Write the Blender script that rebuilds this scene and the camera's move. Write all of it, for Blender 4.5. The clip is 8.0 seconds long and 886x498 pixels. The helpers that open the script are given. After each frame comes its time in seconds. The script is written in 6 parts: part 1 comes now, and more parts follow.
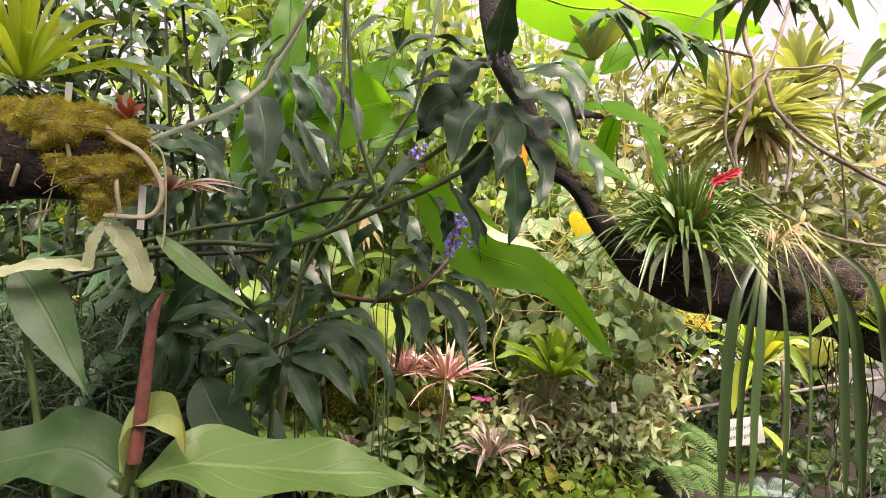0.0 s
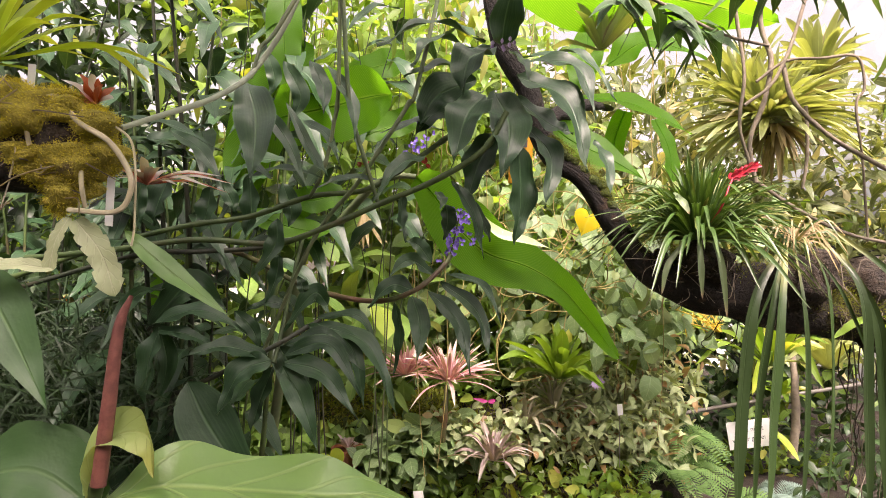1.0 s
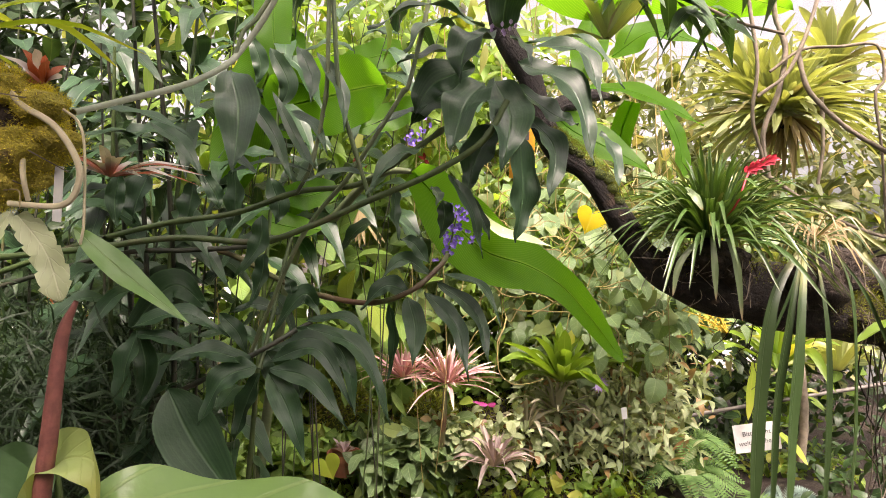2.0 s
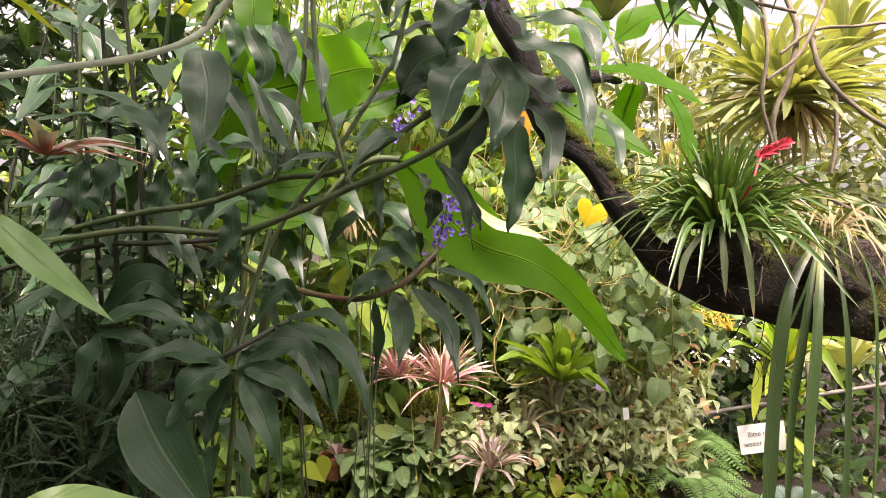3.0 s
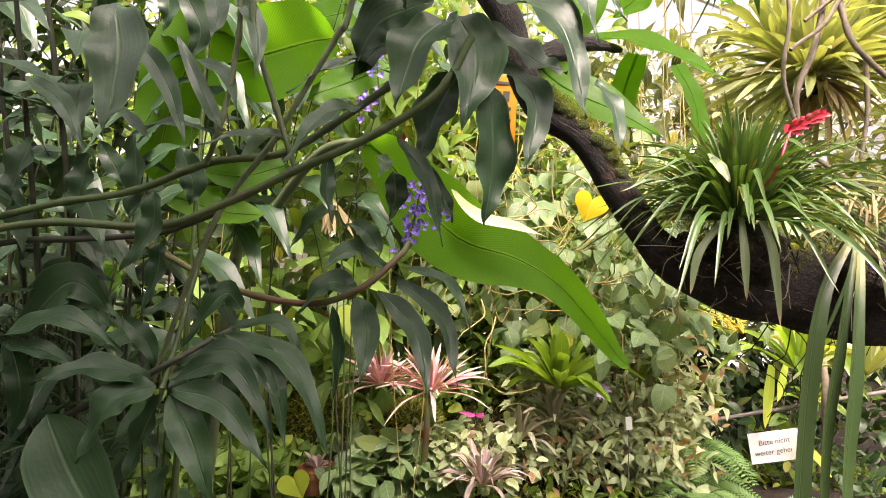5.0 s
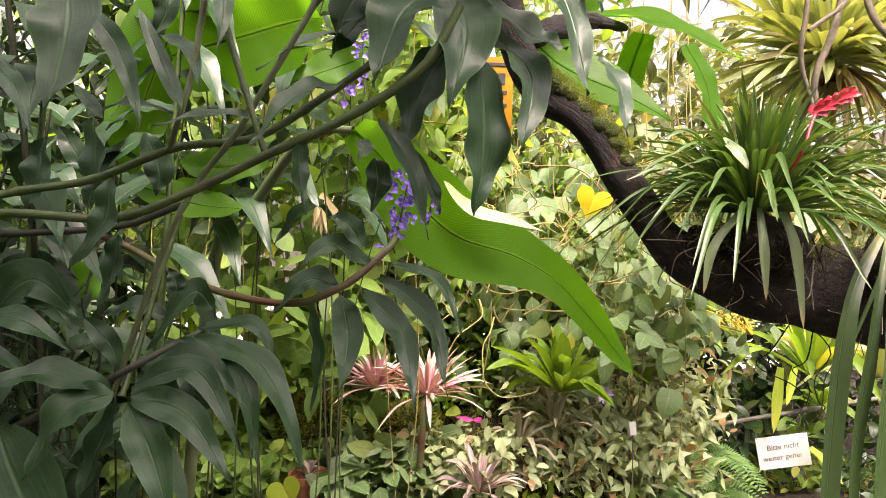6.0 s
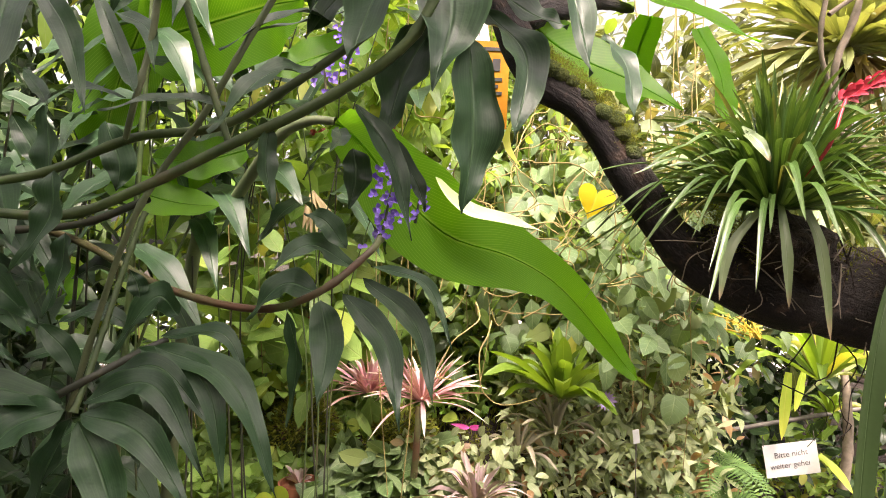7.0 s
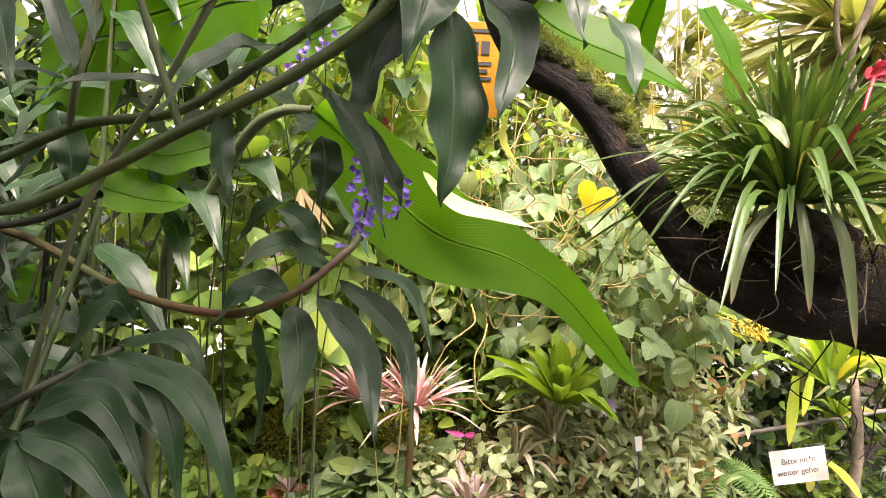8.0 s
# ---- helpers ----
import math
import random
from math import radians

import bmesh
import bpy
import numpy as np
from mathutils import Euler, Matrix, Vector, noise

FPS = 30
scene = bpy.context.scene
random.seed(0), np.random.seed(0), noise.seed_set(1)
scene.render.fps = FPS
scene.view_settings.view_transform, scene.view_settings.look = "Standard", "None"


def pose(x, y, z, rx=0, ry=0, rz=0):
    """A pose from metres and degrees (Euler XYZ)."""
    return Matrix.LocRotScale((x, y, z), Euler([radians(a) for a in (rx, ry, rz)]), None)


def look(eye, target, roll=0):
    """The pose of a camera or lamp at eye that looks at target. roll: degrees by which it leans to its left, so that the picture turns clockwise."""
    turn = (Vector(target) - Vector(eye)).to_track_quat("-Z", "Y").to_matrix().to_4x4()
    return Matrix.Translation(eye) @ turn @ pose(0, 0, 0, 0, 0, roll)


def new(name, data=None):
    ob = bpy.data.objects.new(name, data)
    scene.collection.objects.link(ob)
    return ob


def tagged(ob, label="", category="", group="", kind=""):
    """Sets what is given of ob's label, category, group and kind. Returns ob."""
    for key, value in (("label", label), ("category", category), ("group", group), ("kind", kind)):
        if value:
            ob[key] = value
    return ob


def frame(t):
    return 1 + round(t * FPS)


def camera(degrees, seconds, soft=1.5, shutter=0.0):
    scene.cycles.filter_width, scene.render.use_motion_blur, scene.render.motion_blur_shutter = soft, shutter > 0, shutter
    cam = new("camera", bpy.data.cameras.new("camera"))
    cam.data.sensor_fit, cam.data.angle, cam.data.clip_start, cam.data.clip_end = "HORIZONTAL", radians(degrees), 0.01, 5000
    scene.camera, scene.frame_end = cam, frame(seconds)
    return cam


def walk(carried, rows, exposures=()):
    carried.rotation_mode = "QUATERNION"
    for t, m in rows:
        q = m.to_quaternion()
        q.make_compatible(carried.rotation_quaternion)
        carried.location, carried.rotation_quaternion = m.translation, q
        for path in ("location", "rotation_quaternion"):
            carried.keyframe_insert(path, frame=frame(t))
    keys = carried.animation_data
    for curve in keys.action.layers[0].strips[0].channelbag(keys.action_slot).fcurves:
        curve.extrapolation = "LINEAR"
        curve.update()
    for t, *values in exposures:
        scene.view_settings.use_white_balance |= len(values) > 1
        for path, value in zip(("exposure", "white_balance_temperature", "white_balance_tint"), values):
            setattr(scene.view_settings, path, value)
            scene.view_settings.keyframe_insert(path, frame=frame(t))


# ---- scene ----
cam = camera(72.6, 8.0, 0.9)
PATH = [
    (0, (0.011, 0.0, 1.544), (0.004, 2.0, 1.564), 0.1),
    (0.5, (0.013, 0.054, 1.539), (0.001, 2.054, 1.555), 0.2),
    (1, (0.015, 0.104, 1.548), (0.0, 2.104, 1.559), 0.2),
    (1.5, (0.02, 0.159, 1.553), (0.003, 2.159, 1.562), 0.2),
    (3, (0.062, 0.345, 1.532), (0.04, 2.345, 1.532), 0.1),
    (3.5, (0.092, 0.41, 1.528), (0.066, 2.409, 1.527), 0.0),
    (4, (0.112, 0.476, 1.527), (0.084, 2.475, 1.524), -0.1),
    (4.5, (0.127, 0.541, 1.53), (0.097, 2.541, 1.524), -0.1),
    (6, (0.173, 0.734, 1.515), (0.132, 2.733, 1.508), 0.0),
    (6.5, (0.182, 0.795, 1.513), (0.137, 2.795, 1.507), 0.0),
    (7, (0.199, 0.858, 1.517), (0.153, 2.858, 1.51), 0.1),
    (7.5, (0.216, 0.915, 1.518), (0.167, 2.914, 1.513), 0.1),
    (8, (0.233, 0.972, 1.513), (0.181, 2.971, 1.509), 0.0),
]
walk(cam, [(t, look(eye, target, roll)) for t, eye, target, roll in PATH], [(0, 1.30, 7350, 34), (8, 1.58, 7350, 34)])

# ---- world and sun: bright overcast day over a glasshouse ----
world = bpy.data.worlds.new("world")
scene.world = world
world.use_nodes = True
wn, wl = world.node_tree.nodes, world.node_tree.links
sky = wn.new("ShaderNodeTexSky")
sky.sky_type = "NISHITA"
sky.sun_disc = False
sky.sun_elevation, sky.sun_rotation = radians(60.3), radians(159.4)
sky.dust_density, sky.air_density, sky.ozone_density = 8.0, 0.8, 0.5
wn["Background"].inputs["Strength"].default_value = 0.135
haze = wn.new("ShaderNodeHueSaturation")
haze.inputs["Saturation"].default_value, haze.inputs["Value"].default_value = 0.25, 1.5
wl.new(sky.outputs[0], haze.inputs["Color"])
wl.new(haze.outputs[0], wn["Background"].inputs["Color"])
sun = new("sun", bpy.data.lights.new("sun", "SUN"))
sun.data.energy, sun.data.angle, sun.data.color = 3.7, radians(18), (1.0, 0.96, 0.88)
sun.matrix_world = look((1.2, -3.2, 6.0), (0, 0, 0))

# ---- geometry helpers ----
rng = np.random.default_rng(7)


def vec(p):
    return np.array(p, dtype=float)


def unit(v):
    return v / max(np.linalg.norm(v), 1e-9)


def curve(points, n):
    """n + 1 places along a smooth line through the points (Catmull-Rom)."""
    pts = [vec(p) for p in points]
    if len(pts) == 2:
        return np.array([pts[0] + (pts[1] - pts[0]) * i / n for i in range(n + 1)])
    pts = [2 * pts[0] - pts[1]] + pts + [2 * pts[-1] - pts[-2]]
    res, k = [], len(pts) - 3
    for i in range(n + 1):
        s = i / n * k
        j = min(int(s), k - 1)
        f = s - j
        a, b, c, d = pts[j:j + 4]
        res.append(0.5 * (2 * b + (c - a) * f + (2 * a - 5 * b + 4 * c - d) * f * f + (3 * b - a - 3 * c + d) * f ** 3))
    return np.array(res)


PROFILES = {
    "lance": lambda u: np.clip(np.sin(np.pi * np.clip(u, 0, 1) ** 0.78), 0, 1) ** 0.85 * np.interp(u, [0, 0.55, 0.8, 0.92, 1], [1, 1, 0.8, 0.62, 0.4]),
    "strap": lambda u: (0.55 + 0.45 * np.sin(np.pi * np.clip(u * 1.3, 0, 1) * 0.5)) * np.clip((1 - u) / 0.45, 0, 1) ** 0.6,
    "notched": lambda u: np.clip((1 - u) / 0.15, 0, 1) ** 0.5 * (0.55 + 0.45 * np.clip(u * 4, 0, 1)) * (0.78 + 0.22 * ((1 - u) * 6 % 1) ** 0.6),
    "sword": lambda u: np.clip(0.3 + u * 1.6, 0.3, 1) * np.clip((1 - u) / 0.2, 0, 1) ** 0.7,
    "drape": lambda u: np.interp(u, [0, 0.12, 0.28, 0.45, 0.58, 0.72, 0.86, 0.95, 1], [0.3, 0.65, 1, 0.9, 0.62, 0.42, 0.3, 0.2, 0]),
    "drape_flat": lambda u: np.interp(u, [0, 0.1, 0.4, 0.7, 0.88, 0.96, 1], [0.45, 0.85, 1, 0.85, 0.55, 0.3, 0]),
    "spathe": lambda u: np.interp(u, [0, 0.15, 0.45, 0.7, 0.9, 1], [0.45, 0.9, 1, 0.75, 0.35, 0]),
    "oval": lambda u: np.sin(np.pi * u ** 0.9) ** 0.7,
    "heart": lambda u: np.clip(np.sin(np.pi * (0.16 + 0.84 * u)) ** 0.75 * (1.25 - 0.5 * u), 0, 1.2) * (u < 0.999),
    "banana": lambda u: np.clip(np.sin(np.pi * (0.05 + 0.95 * u) ** 0.8), 0, 1) ** 0.55,
    "ribbon": lambda u: np.clip((1 - u) / 0.12, 0, 1) ** 0.6 * (0.75 + 0.25 * np.clip(u * 5, 0, 1)),
}


def leaf(axis, width, face=(0, -1, 0.6), kind="lance", fold=0.18, wave=0.03, nu=10, nv=4, sag=0.0, twist=0.0, shut=0.0):
    """A blade along the axis (two points and a sag, or a smooth line); face is where its upper side looks."""
    if len(axis) == 2:
        a, b = vec(axis[0]), vec(axis[1])
        length = np.linalg.norm(b - a)
        axis = [a, (a + b) / 2 + np.array([0, 0, sag * length]), b]
    c = curve(axis, nu)
    tan = np.gradient(c, axis=0)
    face = unit(vec(face))
    phase = rng.uniform(0, 6.28)
    us = np.linspace(0, 1, nu + 1)
    half = PROFILES[kind](us) * width / 2
    verts, uv, side0 = [], [], None
    for i in range(nu + 1):
        t = unit(tan[i])
        s = np.cross(t, face)
        if np.linalg.norm(s) < 0.15:
            s = side0 if side0 is not None else np.cross(t, unit(vec((0.3, -0.5, 0.8))))
        s = unit(s)
        side0 = s
        n = np.cross(s, t)
        if twist:
            a = twist * us[i]
            s, n = s * math.cos(a) + n * math.sin(a), n * math.cos(a) - s * math.sin(a)
        for j in range(nv + 1):
            q = 2 * j / nv - 1
            ripple = wave * width * abs(q) * math.sin(phase + us[i] * 17 + (1.7 if q > 0 else 0))
            if shut and s[2] * q > 0:
                a = shut * min(1, max(0, (0.66 - us[i]) / 0.12)) * min(1, us[i] / 0.2)
                verts.append(c[i] + (s * q * math.cos(a) - n * abs(q) * math.sin(a)) * half[i] + n * ripple)
            else:
                verts.append(c[i] + s * half[i] * q + n * (fold * half[i] * abs(q) ** 1.3 + ripple))
            uv.append((us[i], j / nv))
    faces = [(i * (nv + 1) + j, i * (nv + 1) + j + 1, (i + 1) * (nv + 1) + j + 1, (i + 1) * (nv + 1) + j)
             for i in range(nu) for j in range(nv)]
    return np.array(verts), np.array(faces), np.array(uv)


def tube(points, radii, n=16, seg=8, knots=0.0, knot_step=0.0, rough=0.0):
    """A tapered round stem; knots swell it at even steps, rough makes it gnarled."""
    c = curve(points, n)
    tan = np.gradient(c, axis=0)
    r = np.interp(np.linspace(0, 1, n + 1), np.linspace(0, 1, len(radii)), radii)
    run = np.concatenate([[0], np.cumsum(np.linalg.norm(np.diff(c, axis=0), axis=1))])
    verts, uv = [], []
    ref = unit(np.cross(unit(tan[0]), vec((0.31, 0.77, 0.55))))
    for i in range(n + 1):
        t = unit(tan[i])
        ref = unit(ref - t * ref.dot(t))
        b = np.cross(t, ref)
        k = r[i]
        if knot_step:
            d = abs((run[i] / knot_step) % 1 - 0.5)
            k *= 1 + knots * max(0, 1 - (0.5 - d) / 0.07)
        for j in range(seg + 1):
            a = 2 * math.pi * (j % seg) / seg
            p = c[i] + (ref * math.cos(a) + b * math.sin(a)) * k
            if rough:
                q = noise.noise(Vector(p * (0.55 / max(r.max(), 1e-4)))) + 0.6 * noise.noise(Vector(p * (1.6 / max(r.max(), 1e-4))))
                p = p + (ref * math.cos(a) + b * math.sin(a)) * q * rough * k
            verts.append(p)
            uv.append((run[i], j / seg))
    faces = [(i * (seg + 1) + j, i * (seg + 1) + j + 1, (i + 1) * (seg + 1) + j + 1, (i + 1) * (seg + 1) + j)
             for i in range(n) for j in range(seg)]
    return np.array(verts), np.array(faces), np.array(uv)


def join(geos):
    vs, fs, us, k = [], [], [], 0
    for v, f, u in geos:
        vs.append(v)
        fs.append(f + k)
        us.append(u)
        k += len(v)
    return np.concatenate(vs), np.concatenate(fs), np.concatenate(us)


def mesh(name, geo, material, smooth=True):
    v, f, u = geo
    me = bpy.data.meshes.new(name)
    me.vertices.add(len(v))
    me.vertices.foreach_set("co", np.ascontiguousarray(v, dtype=np.float32).ravel())
    me.loops.add(f.size)
    me.loops.foreach_set("vertex_index", f.ravel().astype(np.int32))
    me.polygons.add(len(f))
    me.polygons.foreach_set("loop_start", (np.arange(len(f)) * f.shape[1]).astype(np.int32))
    me.update(calc_edges=True)
    me.validate()
    layer = me.uv_layers.new(name="UVMap")
    idx = np.empty(len(me.loops), dtype=np.int32)
    me.loops.foreach_get("vertex_index", idx)
    layer.data.foreach_set("uv", u[idx].astype(np.float32).ravel())
    me.materials.append(material)
    me.polygons.foreach_set("use_smooth", np.full(len(me.polygons), smooth and len(v) > 8))
    return me


def thing(name, base, label, category, group=""):
    ob = new(name)
    ob.empty_display_size = 0.05
    ob.location = base
    return tagged(ob, label, category, group)


def root_of(ob):
    return ob if ob.parent is None else root_of(ob.parent)


def part(name, geo, material, parent, label="", smooth=True):
    ob = new(name, mesh(name, geo, material, smooth))
    ob.parent = parent
    ob.matrix_parent_inverse = Matrix.Translation(-root_of(parent).location) if parent.parent is None else Matrix.Identity(4)
    return tagged(ob, label)


def whole(name, geo, material, label, category, group="", kind="", smooth=True):
    return tagged(new(name, mesh(name, geo, material, smooth)), label, category, group, kind)


def box(lo, hi):
    lo, hi = vec(lo), vec(hi)
    v = np.array([[(lo, hi)[i][0], (lo, hi)[j][1], (lo, hi)[k][2]] for i in (0, 1) for j in (0, 1) for k in (0, 1)])
    f = np.array([(0, 1, 3, 2), (4, 6, 7, 5), (0, 4, 5, 1), (2, 3, 7, 6), (0, 2, 6, 4), (1, 5, 7, 3)])
    return v, f, v[:, :2]


def plate(centre, across, up, thick):
    """A thin board with its middle, its half width and half height as directions."""
    c, a, b = vec(centre), vec(across), vec(up)
    n = unit(np.cross(a, b)) * thick / 2
    v = np.array([c + i * a + j * b + k * n for i in (-1, 1) for j in (-1, 1) for k in (-1, 1)])
    f = np.array([(0, 1, 3, 2), (4, 6, 7, 5), (0, 4, 5, 1), (2, 3, 7, 6), (0, 2, 6, 4), (1, 5, 7, 3)])
    return v, f, v[:, :2]


def cloud(templates, place, tip, face, size):
    """Many small blades in one mesh: template, place, direction of the tip, upper side and size of each."""
    n = len(place)
    t = tip / np.linalg.norm(tip, axis=1, keepdims=True)
    s = np.cross(t, face)
    s /= np.maximum(np.linalg.norm(s, axis=1, keepdims=True), 1e-6)
    m = np.cross(s, t)
    pick = rng.integers(0, len(templates), n)
    geos = []
    for k, (tv, tf, tu) in enumerate(templates):
        sel = np.where(pick == k)[0]
        if not len(sel):
            continue
        v = (place[sel, None] + size[sel, None, None] * (tv[None, :, 0:1] * t[sel, None] + tv[None, :, 1:2] * s[sel, None] + tv[None, :, 2:3] * m[sel, None]))
        f = tf[None] + (np.arange(len(sel)) * len(tv))[:, None, None]
        geos.append((v.reshape(-1, 3), f.reshape(-1, tf.shape[1]), np.tile(tu, (len(sel), 1))))
    return join(geos)


def template(kind, width, sag, fold=0.2, nu=5, nv=2, wave=0.02):
    """A unit blade along x, bent down at the tip."""
    return leaf([(0, 0, 0), (0.5, 0, sag), (1, 0, 0)], width, (0, 0, 1), kind, fold, wave, nu, nv)


# ---- materials ----
def nodes_of(name):
    mat = bpy.data.materials.new(name)
    mat.use_nodes = True
    nt = mat.node_tree
    return mat, nt, nt.nodes, nt.links, nt.nodes["Principled BSDF"]


def math_node(nt, op, a, b=None):
    n = nt.nodes.new("ShaderNodeMath")
    n.operation = op
    for k, x in ((0, a), (1, b)):
        if x is None:
            continue
        if isinstance(x, (int, float)):
            n.inputs[k].default_value = x
        else:
            nt.links.new(x, n.inputs[k])
    return n.outputs[0]


def mix_colour(nt, fac, a, b, blend="MIX"):
    n = nt.nodes.new("ShaderNodeMix")
    n.data_type, n.blend_type = "RGBA", blend
    for k, x in ((0, fac), (6, a), (7, b)):
        if isinstance(x, (int, float)):
            n.inputs[k].default_value = x
        elif isinstance(x, tuple):
            n.inputs[k].default_value = (*x, 1)
        else:
            nt.links.new(x, n.inputs[k])
    return n.outputs[2]


def ramp(nt, fac, lo, hi):
    n = nt.nodes.new("ShaderNodeMapRange")
    n.interpolation_type = "SMOOTHSTEP"
    n.inputs[1].default_value, n.inputs[2].default_value = lo, hi
    nt.links.new(fac, n.inputs[0])
    return n.outputs[0]


def noise_node(nt, scale, detail=4.0, coords=None, rough=0.6):
    n = nt.nodes.new("ShaderNodeTexNoise")
    n.inputs["Scale"].default_value, n.inputs["Detail"].default_value, n.inputs["Roughness"].default_value = scale, detail, rough
    if coords is None:
        coords = nt.nodes.new("ShaderNodeTexCoord").outputs["Object"]
    nt.links.new(coords, n.inputs["Vector"])
    return n.outputs["Fac"]


def leaf_material(name, dark, light, rib, rough=0.42, clear=0.25, veins=14, vein_mix=0.25, island=False, spread=0.35, tip=None, odd=None, glow=1.0, spec=0.4, streak=0.0, rim=0.0, tip_from=(0.5, 1.0)):
    """Foliage: midrib and side veins from the blade's own coordinates, tone differing from leaf to leaf, light shining through.
    tip: colour towards the end of the blade; odd: colour of one leaf in ten."""
    mat, nt, nodes, links, bsdf = nodes_of(name)
    sep = nodes.new("ShaderNodeSeparateXYZ")
    links.new(nodes.new("ShaderNodeTexCoord").outputs["UV"], sep.inputs[0])
    u, v = sep.outputs[0], sep.outputs[1]
    off = math_node(nt, "ABSOLUTE", math_node(nt, "SUBTRACT", v, 0.5))
    if island:
        rand = math_node(nt, "FRACT", math_node(nt, "ADD", nodes.new("ShaderNodeNewGeometry").outputs["Random Per Island"], nodes.new("ShaderNodeObjectInfo").outputs["Random"]))
    else:
        rand = nodes.new("ShaderNodeObjectInfo").outputs["Random"]
    tone = noise_node(nt, 28, 3)
    blot = noise_node(nt, 6, 2)
    fac = math_node(nt, "ADD", math_node(nt, "MULTIPLY", rand, 0.55), math_node(nt, "MULTIPLY", blot, 0.5))
    col = mix_colour(nt, fac, dark, light)
    vein = math_node(nt, "SINE", math_node(nt, "MULTIPLY", math_node(nt, "SUBTRACT", u, math_node(nt, "MULTIPLY", off, 0.5)), 6.2832 * veins))
    vein_mask = ramp(nt, vein, 0.86, 1.0)
    col = mix_colour(nt, math_node(nt, "MULTIPLY", vein_mask, vein_mix), col, rib)
    rib_mask = math_node(nt, "SUBTRACT", 1.0, ramp(nt, off, 0.0, 0.045))
    col = mix_colour(nt, math_node(nt, "MULTIPLY", rib_mask, 0.75), col, rib)
    col = mix_colour(nt, math_node(nt, "MULTIPLY", ramp(nt, tone, 0.5, 0.75), 0.25), col, light)
    if rim:
        col = mix_colour(nt, math_node(nt, "MULTIPLY", ramp(nt, off, 0.44, 0.5), rim), col, tuple(2 * x for x in rib))
    if streak:
        comb = nodes.new("ShaderNodeCombineXYZ")
        links.new(math_node(nt, "MULTIPLY", u, 2.0), comb.inputs[0])
        links.new(math_node(nt, "MULTIPLY", v, 26.0), comb.inputs[1])
        links.new(math_node(nt, "MULTIPLY", rand, 40.0), comb.inputs[2])
        lines = noise_node(nt, 1.0, 4, comb.outputs[0])
        col = mix_colour(nt, math_node(nt, "MULTIPLY", ramp(nt, lines, 0.42, 0.7), streak), col, rib)
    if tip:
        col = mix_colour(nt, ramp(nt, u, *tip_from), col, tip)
    if odd:
        col = mix_colour(nt, ramp(nt, math_node(nt, "FRACT", math_node(nt, "MULTIPLY", rand, 7.31)), 0.88, 0.92), col, odd)
    hsv = nodes.new("ShaderNodeHueSaturation")
    links.new(col, hsv.inputs["Color"])
    val = math_node(nt, "ADD", 1.0 - spread / 2, math_node(nt, "MULTIPLY", math_node(nt, "FRACT", math_node(nt, "MULTIPLY", rand, 13.7)), spread))
    links.new(val, hsv.inputs["Value"])
    links.new(hsv.outputs[0], bsdf.inputs["Base Color"])
    links.new(math_node(nt, "ADD", rough - 0.08, math_node(nt, "MULTIPLY", tone, 0.2)), bsdf.inputs["Roughness"])
    bsdf.inputs["Specular IOR Level"].default_value = spec
    bump = nodes.new("ShaderNodeBump")
    bump.inputs["Strength"].default_value, bump.inputs["Distance"].default_value = 0.45, 0.006
    height = math_node(nt, "SUBTRACT", math_node(nt, "MULTIPLY", tone, 0.6), math_node(nt, "ADD", math_node(nt, "MULTIPLY", vein_mask, min(0.35, 1.5 * vein_mix)), math_node(nt, "MULTIPLY", rib_mask, 0.6)))
    links.new(height, bump.inputs["Height"])
    links.new(bump.outputs[0], bsdf.inputs["Normal"])
    through_light = nodes.new("ShaderNodeBsdfTranslucent")
    lit = nodes.new("ShaderNodeMix")
    lit.data_type, lit.blend_type = "RGBA", "MULTIPLY"
    lit.inputs[0].default_value = 1.0
    links.new(hsv.outputs[0], lit.inputs[6])
    lit.inputs[7].default_value = (2.3 * glow, 2.2 * glow, 0.8 * glow, 1)
    links.new(lit.outputs[2], through_light.inputs["Color"])
    mixer = nodes.new("ShaderNodeMixShader")
    mixer.inputs[0].default_value = clear
    links.new(bsdf.outputs[0], mixer.inputs[1])
    links.new(through_light.outputs[0], mixer.inputs[2])
    links.new(mixer.outputs[0], nodes["Material Output"].inputs["Surface"])
    return mat


def solid_material(name, a, b, scale=20.0, rough=0.7, bump=0.3, distance=0.01, c=None, metal=0.0, fine=120.0):
    """Bark, soil, moss, paint, metal: two tones mixed by noise, a third in spots, relief at two scales."""
    mat, nt, nodes, links, bsdf = nodes_of(name)
    big, small = noise_node(nt, scale, 6), noise_node(nt, fine, 3)
    col = mix_colour(nt, ramp(nt, big, 0.35, 0.65), a, b)
    if c:
        col = mix_colour(nt, ramp(nt, noise_node(nt, scale * 0.45, 5), 0.55, 0.68), col, c)
    col = mix_colour(nt, math_node(nt, "MULTIPLY", small, 0.45), col, tuple(x * 0.4 for x in a))
    links.new(col, bsdf.inputs["Base Color"])
    bsdf.inputs["Roughness"].default_value = rough
    bsdf.inputs["Metallic"].default_value = metal
    node = nodes.new("ShaderNodeBump")
    node.inputs["Strength"].default_value, node.inputs["Distance"].default_value = bump, distance
    links.new(math_node(nt, "ADD", big, math_node(nt, "MULTIPLY", small, 0.5)), node.inputs["Height"])
    links.new(node.outputs[0], bsdf.inputs["Normal"])
    return mat


